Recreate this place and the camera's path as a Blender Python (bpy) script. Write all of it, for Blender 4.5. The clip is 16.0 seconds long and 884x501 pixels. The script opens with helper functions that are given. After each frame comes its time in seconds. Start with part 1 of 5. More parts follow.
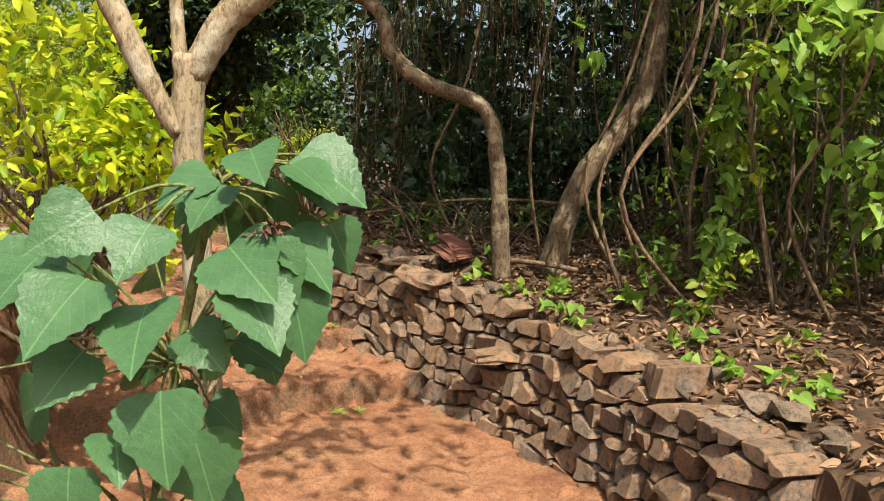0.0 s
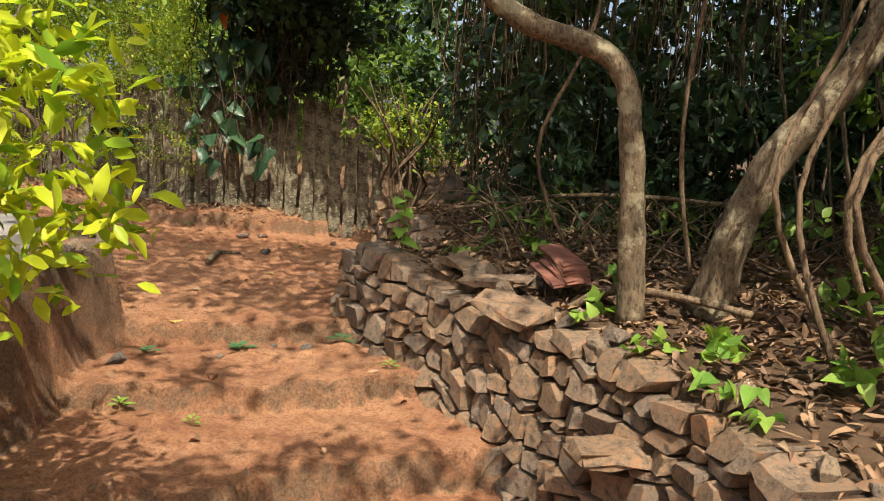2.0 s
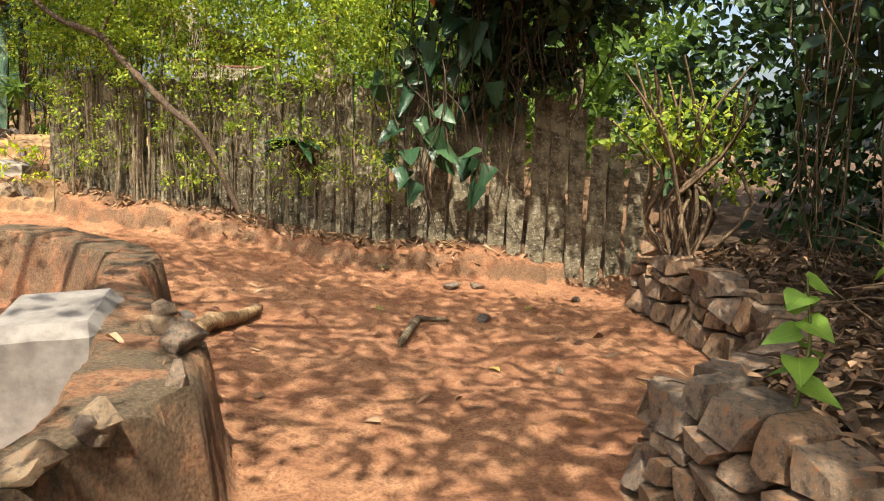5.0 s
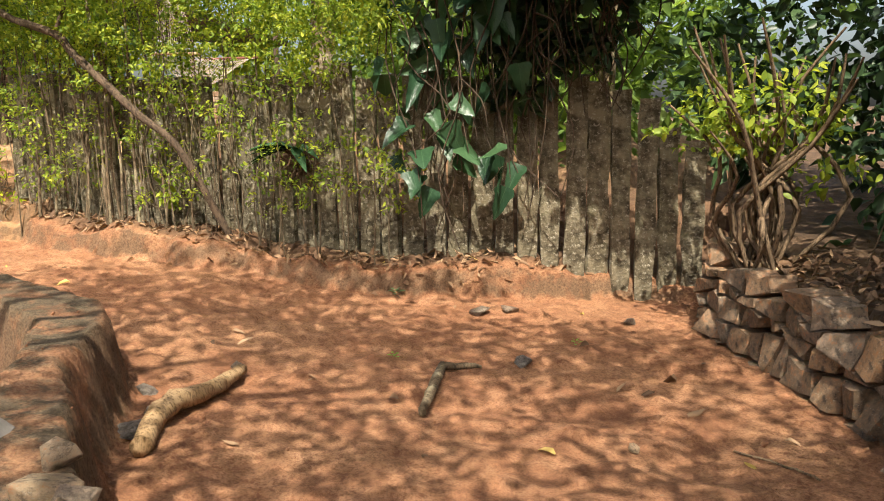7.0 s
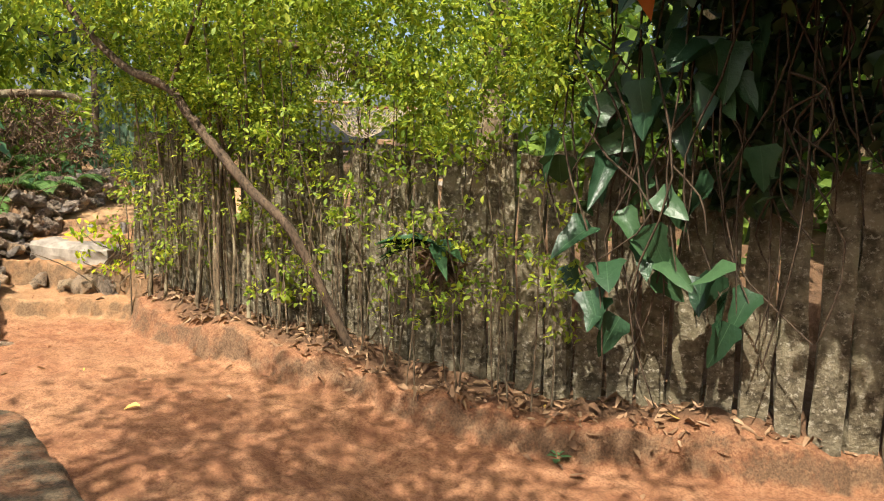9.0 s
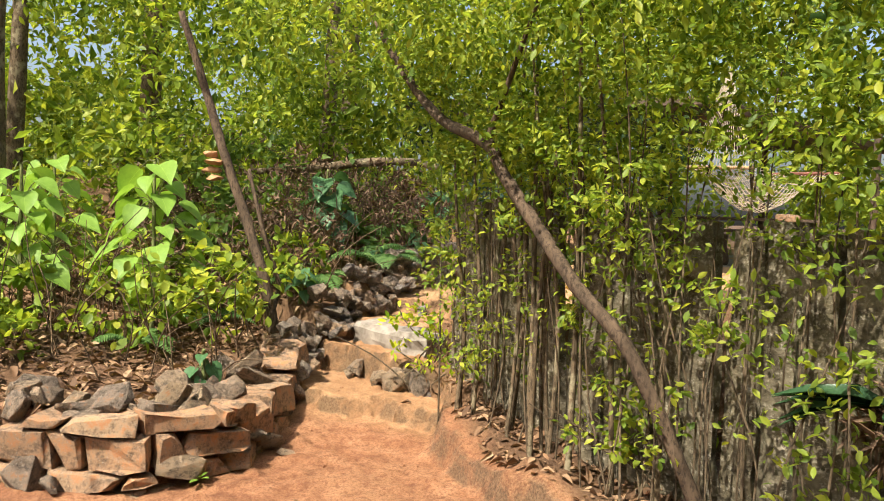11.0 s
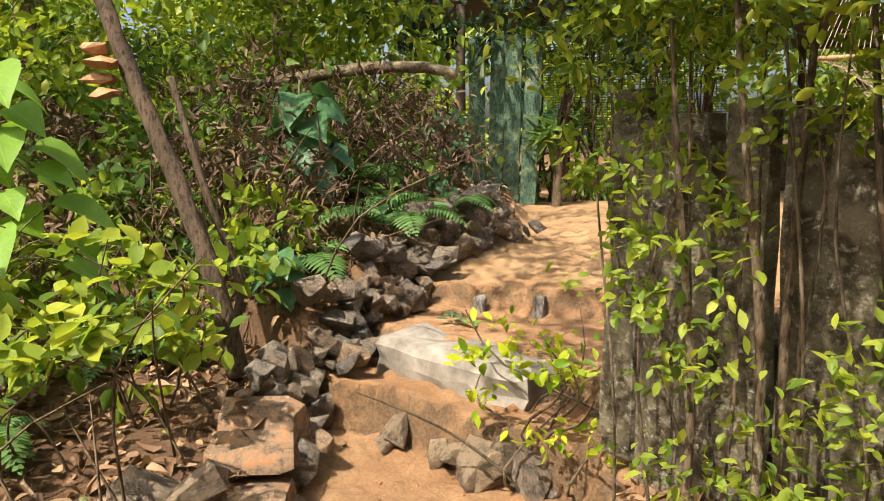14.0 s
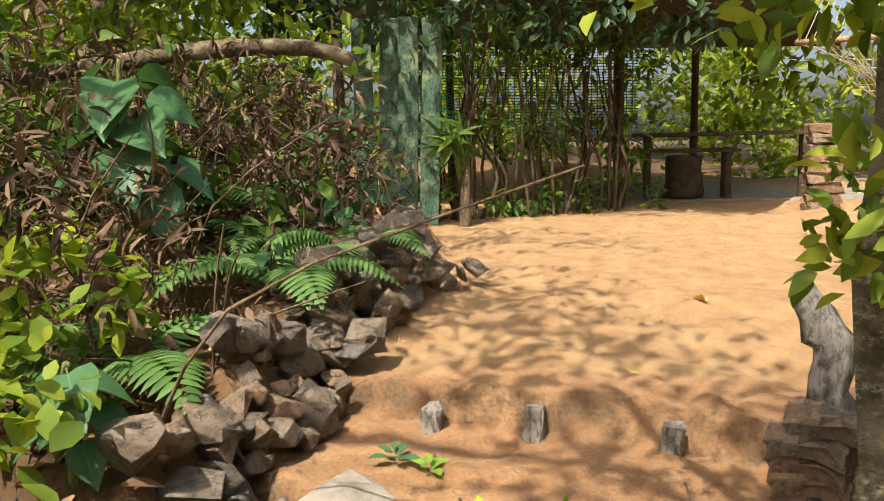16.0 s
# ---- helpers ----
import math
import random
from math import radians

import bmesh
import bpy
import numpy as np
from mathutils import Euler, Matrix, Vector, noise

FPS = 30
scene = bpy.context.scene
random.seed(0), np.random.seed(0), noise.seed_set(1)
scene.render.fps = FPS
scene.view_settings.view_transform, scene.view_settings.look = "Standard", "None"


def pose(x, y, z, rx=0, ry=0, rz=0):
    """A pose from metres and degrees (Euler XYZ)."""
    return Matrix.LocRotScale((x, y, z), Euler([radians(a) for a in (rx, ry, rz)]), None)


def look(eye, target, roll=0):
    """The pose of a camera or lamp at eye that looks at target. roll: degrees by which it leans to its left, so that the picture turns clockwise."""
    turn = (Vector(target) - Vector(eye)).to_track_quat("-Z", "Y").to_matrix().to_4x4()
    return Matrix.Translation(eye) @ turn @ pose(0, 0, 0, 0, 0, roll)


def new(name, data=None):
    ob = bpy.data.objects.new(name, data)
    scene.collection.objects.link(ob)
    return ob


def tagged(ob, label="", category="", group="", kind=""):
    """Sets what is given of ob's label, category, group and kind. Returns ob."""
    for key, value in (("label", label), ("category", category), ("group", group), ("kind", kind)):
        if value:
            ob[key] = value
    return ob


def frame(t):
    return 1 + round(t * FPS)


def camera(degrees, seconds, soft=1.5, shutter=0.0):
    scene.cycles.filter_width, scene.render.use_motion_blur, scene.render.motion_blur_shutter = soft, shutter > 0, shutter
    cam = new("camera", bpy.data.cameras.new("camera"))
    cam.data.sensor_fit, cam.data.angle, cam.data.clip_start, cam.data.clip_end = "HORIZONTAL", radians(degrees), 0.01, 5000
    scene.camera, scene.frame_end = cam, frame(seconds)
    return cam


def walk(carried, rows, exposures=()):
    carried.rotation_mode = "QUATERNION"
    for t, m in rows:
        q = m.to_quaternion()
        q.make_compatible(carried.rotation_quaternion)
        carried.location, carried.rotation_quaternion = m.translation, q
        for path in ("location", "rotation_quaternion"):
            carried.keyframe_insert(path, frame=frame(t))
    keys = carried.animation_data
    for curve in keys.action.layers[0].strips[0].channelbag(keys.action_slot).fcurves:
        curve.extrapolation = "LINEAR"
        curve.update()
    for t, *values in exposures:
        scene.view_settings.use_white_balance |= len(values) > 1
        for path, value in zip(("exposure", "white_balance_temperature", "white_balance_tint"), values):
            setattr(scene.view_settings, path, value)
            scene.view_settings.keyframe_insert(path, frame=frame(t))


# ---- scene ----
cam = camera(58.2, 16.0, soft=1.0)
EXPOSURE = 0.68
PATH = [
    (0, (-0.025, -0.209, 1.447), (-0.019, 1.780, 1.232), 2.20),
    (0.5, (-0.011, 0.344, 1.471), (-0.040, 2.331, 1.243), 1.80),
    (1, (0.013, 0.889, 1.431), (-0.048, 2.875, 1.208), 3.90),
    (1.5, (0.083, 1.409, 1.422), (-0.115, 3.386, 1.189), 3.30),
    (1.6, (0.097, 1.521, 1.416), (-0.141, 3.493, 1.182), 3.40),
    (2, (0.164, 1.935, 1.429), (-0.163, 3.890, 1.160), 3.40),
    (2.5, (0.117, 2.497, 1.432), (-0.314, 4.421, 1.098), 3.70),
    (3, (0.071, 3.052, 1.467), (-0.664, 4.889, 1.175), 3.00),
    (3.5, (-0.201, 3.548, 1.441), (-0.963, 5.373, 1.145), 3.70),
    (4, (-0.522, 4.019, 1.443), (-1.294, 5.840, 1.143), 3.70),
    (4.5, (-0.847, 4.524, 1.456), (-1.653, 6.331, 1.164), 3.70),
    (4.7, (-0.999, 4.683, 1.454), (-1.808, 6.491, 1.174), 3.20),
    (6.8, (-1.746, 5.961, 1.628), (-2.589, 7.742, 1.284), -0.80),
    (7, (-1.791, 6.093, 1.628), (-2.637, 7.874, 1.294), -0.80),
    (7.5, (-1.903, 6.504, 1.611), (-2.774, 8.275, 1.287), -0.20),
    (8, (-2.166, 6.959, 1.625), (-3.041, 8.727, 1.293), 2.20),
    (8.5, (-2.467, 7.394, 1.763), (-3.366, 9.149, 1.428), 2.20),
    (8.6, (-2.520, 7.493, 1.786), (-3.471, 9.223, 1.461), 1.80),
    (8.7, (-2.561, 7.612, 1.824), (-3.571, 9.310, 1.510), 1.20),
    (8.9, (-2.665, 7.778, 1.956), (-3.819, 9.391, 1.697), 1.30),
    (9, (-2.745, 7.864, 1.990), (-3.966, 9.429, 1.744), 1.00),
    (9.1, (-2.820, 7.946, 1.999), (-4.116, 9.452, 1.770), 0.70),
    (9.5, (-3.100, 8.244, 2.010), (-4.580, 9.585, 1.896), 0.80),
    (10, (-3.423, 8.678, 2.014), (-5.081, 9.794, 1.930), 0.30),
    (10.2, (-3.536, 8.846, 2.019), (-5.255, 9.868, 1.987), 0.50),
    (12.3, (-5.782, 9.869, 1.989), (-7.649, 10.555, 1.782), 2.33),
    (12.5, (-6.020, 9.897, 1.975), (-7.889, 10.581, 1.772), 2.33),
    (13, (-6.633, 10.020, 1.968), (-8.493, 10.726, 1.768), 2.14),
    (13.5, (-7.136, 10.077, 2.006), (-8.941, 10.909, 1.788), 0.50),
    (13.6, (-7.236, 10.043, 2.002), (-9.021, 10.917, 1.779), 0.21),
    (14, (-7.616, 10.110, 2.037), (-9.352, 11.065, 1.766), -0.46),
    (14.5, (-8.075, 10.283, 2.052), (-9.761, 11.323, 1.774), -1.25),
    (15, (-8.498, 10.485, 2.060), (-10.086, 11.669, 1.782), -0.57),
    (15.5, (-9.005, 10.617, 2.059), (-10.548, 11.859, 1.780), -0.49),
    (15.8, (-9.284, 10.756, 2.071), (-10.840, 11.979, 1.782), -0.48),
    (16, (-9.514, 10.883, 2.070), (-11.057, 12.128, 1.805), -1.10),
]
walk(cam, [(t, look(eye, target, roll)) for t, eye, target, roll in PATH],
     [(0.0, EXPOSURE), (3.0, EXPOSURE), (4.5, EXPOSURE + 0.42), (8.5, EXPOSURE + 0.28), (13.0, EXPOSURE + 0.14), (16.0, EXPOSURE + 0.06)])

# ---- world, sun ----
SUN_TO = Vector((0.22, -0.52, 0.82)).normalized()
world = bpy.data.worlds.new("sky")
scene.world = world
world.use_nodes = True
wn = world.node_tree
sky = wn.nodes.new("ShaderNodeTexSky")
sky.sky_type, sky.sun_disc = "NISHITA", False
sky.sun_elevation = math.asin(SUN_TO.z)
sky.sun_rotation = math.atan2(SUN_TO.x, SUN_TO.y)
sky.air_density, sky.dust_density = 1.0, 6.0
wn.links.new(sky.outputs[0], wn.nodes["Background"].inputs[0])
wn.nodes["Background"].inputs[1].default_value = 0.15
sun = new("sun", bpy.data.lights.new("sun", "SUN"))
sun.data.energy, sun.data.angle, sun.data.color = 5.0, radians(0.55), (1.0, 0.93, 0.80)
sun.matrix_world = look(SUN_TO * 40, (0, 0, 0))


# ---- materials ----
def mat(name, rough=0.8):
    m = bpy.data.materials.new(name)
    m.use_nodes = True
    b = m.node_tree.nodes["Principled BSDF"]
    b.inputs["Roughness"].default_value = rough
    b.inputs["Specular IOR Level"].default_value = 0.25
    return m, m.node_tree, b


def noise_node(nt, scale, detail=6.0, rough=0.6, coord="Object", stretch=None):
    tc = nt.nodes.new("ShaderNodeTexCoord")
    n = nt.nodes.new("ShaderNodeTexNoise")
    n.inputs["Scale"].default_value = scale
    n.inputs["Detail"].default_value = detail
    n.inputs["Roughness"].default_value = rough
    if stretch:
        mp = nt.nodes.new("ShaderNodeMapping")
        mp.inputs["Scale"].default_value = stretch
        nt.links.new(tc.outputs[coord], mp.inputs["Vector"])
        nt.links.new(mp.outputs[0], n.inputs["Vector"])
    else:
        nt.links.new(tc.outputs[coord], n.inputs["Vector"])
    return n.outputs["Fac"]


def ramp(nt, fac, stops):
    r = nt.nodes.new("ShaderNodeValToRGB")
    e = r.color_ramp.elements
    while len(e) < len(stops):
        e.new(0.5)
    for el, (p, c) in zip(e, stops):
        el.position, el.color = p, (*c, 1) if len(c) == 3 else c
    nt.links.new(fac, r.inputs[0])
    return r.outputs[0]


def mix(nt, fac, a, b, mode="MIX"):
    n = nt.nodes.new("ShaderNodeMix")
    n.data_type, n.blend_type = "RGBA", mode
    for sock, v in ((n.inputs[0], fac), (n.inputs[6], a), (n.inputs[7], b)):
        if isinstance(v, (int, float)):
            sock.default_value = v
        elif isinstance(v, tuple):
            sock.default_value = (*v, 1)
        else:
            nt.links.new(v, sock)
    return n.outputs[2]


def bump(nt, b, heights, strength=0.5, distance=0.02):
    last = None
    for h, s, d in heights:
        n = nt.nodes.new("ShaderNodeBump")
        n.inputs["Strength"].default_value, n.inputs["Distance"].default_value = s, d
        nt.links.new(h, n.inputs["Height"])
        if last:
            nt.links.new(last, n.inputs["Normal"])
        last = n.outputs[0]
    nt.links.new(last, b.inputs["Normal"])


def earth_material():
    m, nt, b = mat("earth", 0.95)
    big, mid, fine = noise_node(nt, 0.8, 4), noise_node(nt, 5, 8, 0.65), noise_node(nt, 60, 6, 0.7)
    c = ramp(nt, mid, [(0.28, (0.19, 0.082, 0.040)), (0.5, (0.345, 0.163, 0.080)), (0.72, (0.455, 0.243, 0.130))])
    c = mix(nt, ramp(nt, big, [(0.45, (0, 0, 0)), (0.75, (0.6, 0.6, 0.6))]), c, (0.52, 0.30, 0.155))
    clod = noise_node(nt, 17, 8, 0.75)
    c = mix(nt, ramp(nt, clod, [(0.36, (0.75, 0.75, 0.75)), (0.5, (0, 0, 0))]), c, (0.15, 0.06, 0.03))
    c = mix(nt, ramp(nt, clod, [(0.58, (0, 0, 0)), (0.72, (0.6, 0.6, 0.6))]), c, (0.56, 0.30, 0.15))
    c = mix(nt, ramp(nt, fine, [(0.38, (0.7, 0.7, 0.7)), (0.55, (0, 0, 0))]), c, (0.17, 0.066, 0.032))
    # bare earth on the paths, dark humus on the banks
    at = nt.nodes.new("ShaderNodeAttribute")
    at.attribute_name = "humus"
    hum = ramp(nt, mid, [(0.3, (0.045, 0.028, 0.016)), (0.7, (0.15, 0.09, 0.05))])
    c = mix(nt, at.outputs["Fac"], c, hum)
    at2 = nt.nodes.new("ShaderNodeAttribute")
    at2.attribute_name = "pale"
    c = mix(nt, at2.outputs["Fac"], c, ramp(nt, mid, [(0.3, (0.34, 0.20, 0.09)), (0.7, (0.52, 0.35, 0.18))]))
    # moss on the parapet; damp earth and painted shade on steep faces
    at3 = nt.nodes.new("ShaderNodeAttribute")
    at3.attribute_name = "moss_and_shade"
    mf = nt.nodes.new("ShaderNodeMath")
    mf.operation = "MULTIPLY"
    nt.links.new(at3.outputs["Fac"], mf.inputs[0])
    nt.links.new(ramp(nt, noise_node(nt, 3.5, 8, 0.7), [(0.40, (0.25, 0.25, 0.25)), (0.52, (1, 1, 1))]), mf.inputs[1])
    c = mix(nt, mf.outputs[0], c, ramp(nt, fine, [(0.35, (0.06, 0.042, 0.026)), (0.65, (0.17, 0.125, 0.075))]))
    nt.links.new(c, b.inputs["Base Color"])
    bump(nt, b, [(mid, 0.8, 0.05), (clod, 0.9, 0.03), (fine, 0.9, 0.01)])
    return m


def stone_material(name, cols, tint=(0.42, 0.17, 0.07), tint_at=0.6, grain=22.0):
    m, nt, b = mat(name, 0.85)
    n1, n2 = noise_node(nt, grain, 8, 0.75), noise_node(nt, grain * 4.5, 6, 0.75)
    info = nt.nodes.new("ShaderNodeObjectInfo")
    base = ramp(nt, info.outputs["Random"], [(i / max(1, len(cols) - 1), c) for i, c in enumerate(cols)])
    c = mix(nt, ramp(nt, n1, [(0.36, (0.85, 0.85, 0.85)), (0.52, (0, 0, 0))]), base, (0.055, 0.045, 0.036), "MIX")
    c = mix(nt, ramp(nt, n1, [(tint_at, (0, 0, 0)), (tint_at + 0.1, (0.75, 0.75, 0.75))]), c, tint)
    c = mix(nt, ramp(nt, n2, [(0.57, (0, 0, 0)), (0.68, (0.75, 0.75, 0.75))]), c, (0.46, 0.41, 0.33))
    nt.links.new(c, b.inputs["Base Color"])
    bump(nt, b, [(n1, 1.0, 0.5 / grain), (n2, 0.8, 0.12 / grain)])
    return m


def leaf_material(name, stops, trans=0.35, rough=0.45, veins=0.0):
    m, nt, b = mat(name, rough)
    geo = nt.nodes.new("ShaderNodeNewGeometry")
    c = ramp(nt, geo.outputs["Random Per Island"], [(i / (len(stops) - 1), s) for i, s in enumerate(stops)])
    n = noise_node(nt, 14, 4)
    c = mix(nt, ramp(nt, n, [(0.4, (0, 0, 0)), (0.75, (0.45, 0.45, 0.45))]), c, stops[0])
    if veins:
        uv = nt.nodes.new("ShaderNodeUVMap")
        sep = nt.nodes.new("ShaderNodeSeparateXYZ")
        nt.links.new(uv.outputs[0], sep.inputs[0])

        def mth(op, a, bb=None):
            k = nt.nodes.new("ShaderNodeMath")
            k.operation = op
            for i, v in enumerate((a, bb)):
                if v is None:
                    continue
                if isinstance(v, (int, float)):
                    k.inputs[i].default_value = v
                else:
                    nt.links.new(v, k.inputs[i])
            return k.outputs[0]

        across = mth("ABSOLUTE", mth("SUBTRACT", sep.outputs[1], 0.5))
        rib = mth("LESS_THAN", across, 0.011)
        run = mth("SUBTRACT", mth("MULTIPLY", sep.outputs[0], 4.6), mth("MULTIPLY", mth("POWER", across, 0.8), 5.0))
        side = mth("LESS_THAN", mth("FRACT", run), 0.045)
        vein = mth("MAXIMUM", rib, mth("MULTIPLY", side, 0.45))
        c = mix(nt, mth("MULTIPLY", vein, 0.22 * veins), c, tuple(min(1, v * 2.2 + 0.06) for v in stops[-1]))
        bump(nt, b, [(vein, 0.15 * veins, 0.002), (noise_node(nt, 30, 4), 0.6, 0.010)])
    nt.links.new(c, b.inputs["Base Color"])
    t = nt.nodes.new("ShaderNodeBsdfTranslucent")
    nt.links.new(mix(nt, 1.0, c, (1.0, 1.0, 0.55), "MULTIPLY"), t.inputs["Color"])
    ms = nt.nodes.new("ShaderNodeMixShader")
    ms.inputs[0].default_value = trans
    nt.links.new(b.outputs[0], ms.inputs[1])
    nt.links.new(t.outputs[0], ms.inputs[2])
    nt.links.new(ms.outputs[0], nt.nodes["Material Output"].inputs["Surface"])
    return m


def bark_material(name, dark, light, moss=None):
    m, nt, b = mat(name, 0.9)
    n1, n2 = noise_node(nt, 7, 6, 0.65, stretch=(1, 1, 0.35)), noise_node(nt, 50, 5, 0.7, stretch=(1, 1, 0.4))
    c = ramp(nt, n1, [(0.3, dark), (0.7, light)])
    c = mix(nt, ramp(nt, n2, [(0.38, (0.8, 0.8, 0.8)), (0.52, (0, 0, 0))]), c, tuple(v * 0.35 for v in dark))
    if moss:
        c = mix(nt, ramp(nt, noise_node(nt, 5, 7, 0.7), [(0.52, (0, 0, 0)), (0.6, (0.8, 0.8, 0.8))]), c, moss)
    nt.links.new(c, b.inputs["Base Color"])
    bump(nt, b, [(n1, 0.9, 0.03), (n2, 0.9, 0.01)])
    return m


def slab_material():
    m, nt, b = mat("fence slab", 0.92)
    n1, n2, n3 = noise_node(nt, 5, 8, 0.7), noise_node(nt, 28, 6, 0.7), noise_node(nt, 3, 5, 0.6, stretch=(1, 1, 0.25))
    info = nt.nodes.new("ShaderNodeObjectInfo")
    base = ramp(nt, info.outputs["Random"], [(0, (0.17, 0.145, 0.088)), (0.5, (0.25, 0.21, 0.135)), (1, (0.21, 0.18, 0.12))])
    c = mix(nt, ramp(nt, n1, [(0.40, (0.95, 0.95, 0.95)), (0.58, (0, 0, 0))]), base, (0.055, 0.044, 0.026))
    c = mix(nt, ramp(nt, n3, [(0.5, (0, 0, 0)), (0.68, (0.6, 0.6, 0.6))]), c, (0.17, 0.16, 0.085))
    c = mix(nt, ramp(nt, n2, [(0.54, (0, 0, 0)), (0.64, (0.7, 0.7, 0.7))]), c, (0.42, 0.38, 0.29))
    nt.links.new(c, b.inputs["Base Color"])
    bump(nt, b, [(n1, 1.0, 0.05), (n2, 1.0, 0.015)])
    return m


def plain_material(name, a, c2, rough=0.7, scale=12):
    m, nt, b = mat(name, rough)
    n1 = noise_node(nt, scale, 6, 0.65)
    nt.links.new(ramp(nt, n1, [(0.3, a), (0.7, c2)]), b.inputs["Base Color"])
    bump(nt, b, [(n1, 0.4, 0.01)])
    return m


EARTH = earth_material()
STONE = stone_material("wall stone", [(0.17, 0.115, 0.072), (0.26, 0.165, 0.095), (0.21, 0.16, 0.115), (0.30, 0.175, 0.092)], (0.40, 0.165, 0.065), 0.55, 22.0)
LOWSTONE = stone_material("low wall stone", [(0.42, 0.26, 0.15), (0.36, 0.23, 0.14), (0.45, 0.31, 0.19)], (0.50, 0.22, 0.09), 0.52, 14.0)
DARKROCK = stone_material("dark rock", [(0.22, 0.19, 0.165), (0.36, 0.29, 0.22), (0.30, 0.225, 0.165), (0.50, 0.34, 0.21)], (0.42, 0.26, 0.14), 0.58, 4.5)
SLAB = slab_material()
CAPSTONE = stone_material("cap stone", [(0.26, 0.20, 0.15), (0.34, 0.25, 0.17), (0.40, 0.29, 0.18)], (0.46, 0.21, 0.09), 0.56, 4.5)
PALE = plain_material("pale concrete", (0.12, 0.10, 0.08), (0.33, 0.29, 0.24), 0.8, 7)
CONCRETE = plain_material("bare concrete", (0.10, 0.09, 0.078), (0.27, 0.245, 0.215), 0.8, 5)
BRICK = plain_material("old brick", (0.10, 0.042, 0.03), (0.24, 0.10, 0.065), 0.85, 14)
BARK_PALE = bark_material("pale bark", (0.19, 0.15, 0.085), (0.36, 0.28, 0.17), (0.40, 0.37, 0.27))
BARK = bark_material("brown bark", (0.075, 0.055, 0.032), (0.19, 0.135, 0.08), (0.28, 0.24, 0.15))
BARK_DARK = bark_material("dark bark", (0.05, 0.034, 0.022), (0.14, 0.095, 0.06))
STEM = bark_material("stem", (0.07, 0.05, 0.03), (0.19, 0.14, 0.085))
VINE = bark_material("dry vine", (0.08, 0.052, 0.03), (0.25, 0.17, 0.10))
GREENSTEM = bark_material("green stem", (0.10, 0.12, 0.035), (0.22, 0.24, 0.09))
LEAF_BIG = leaf_material("large leaf", [(0.036, 0.09, 0.04), (0.065, 0.15, 0.062), (0.10, 0.21, 0.07)], 0.3, 0.38, 1.0)
LEAF_YELLOW = leaf_material("yellow leaf", [(0.16, 0.30, 0.02), (0.38, 0.48, 0.025), (0.60, 0.62, 0.03), (0.46, 0.54, 0.03)], 0.5, 0.4)
LEAF_SHRUB = leaf_material("shrub leaf", [(0.10, 0.17, 0.025), (0.22, 0.31, 0.04), (0.36, 0.44, 0.055), (0.48, 0.50, 0.06)], 0.55, 0.45)
LEAF_MID = leaf_material("green leaf", [(0.06, 0.115, 0.028), (0.14, 0.22, 0.045), (0.25, 0.36, 0.065)], 0.55, 0.45)
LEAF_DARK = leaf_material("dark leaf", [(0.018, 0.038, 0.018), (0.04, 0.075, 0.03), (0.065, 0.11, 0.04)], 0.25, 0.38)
LEAF_ARROW = leaf_material("arrow leaf", [(0.018, 0.045, 0.022), (0.035, 0.08, 0.036), (0.06, 0.12, 0.05)], 0.22, 0.25, 0.6)
LEAF_FERN = leaf_material("fern leaf", [(0.09, 0.18, 0.05), (0.16, 0.28, 0.08)], 0.4, 0.5)
LEAF_BRIGHT = leaf_material("bright leaf", [(0.12, 0.24, 0.04), (0.22, 0.38, 0.06), (0.30, 0.42, 0.07)], 0.45, 0.42, 0.6)
LITTER = leaf_material("dead leaf", [(0.08, 0.045, 0.026), (0.18, 0.10, 0.052), (0.28, 0.165, 0.09), (0.40, 0.27, 0.16)], 0.12, 0.7)
LITTER_DARK = leaf_material("brown dead leaf", [(0.06, 0.038, 0.024), (0.14, 0.085, 0.05), (0.22, 0.14, 0.085)], 0.12, 0.7)
FALLEN = leaf_material("yellow dead leaf", [(0.50, 0.34, 0.05), (0.62, 0.46, 0.16)], 0.2, 0.6)
WOOD_DARK = plain_material("dark wood", (0.035, 0.024, 0.016), (0.10, 0.07, 0.045), 0.75, 8)
WOOD_GREY = bark_material("weathered wood", (0.12, 0.105, 0.09), (0.30, 0.27, 0.24))
WOOD_LOG = bark_material("log", (0.24, 0.14, 0.06), (0.48, 0.33, 0.18))
GREENBOARD = bark_material("green painted board", (0.045, 0.09, 0.06), (0.10, 0.165, 0.105), (0.24, 0.27, 0.15))
NET = plain_material("green net", (0.01, 0.11, 0.08), (0.02, 0.20, 0.14), 0.7, 30)
ROPE = plain_material("rope", (0.35, 0.28, 0.20), (0.55, 0.47, 0.36), 0.9, 30)
FLOWER = plain_material("dry flower", (0.10, 0.03, 0.02), (0.24, 0.10, 0.04), 0.8, 60)
ORANGE = leaf_material("orange leaf", [(0.45, 0.10, 0.02), (0.60, 0.20, 0.04)], 0.4, 0.5)
FUNGUS = plain_material("bracket fungus", (0.20, 0.09, 0.04), (0.45, 0.25, 0.12), 0.7, 20)

# ---- mesh helpers ----
rng = np.random.default_rng(7)


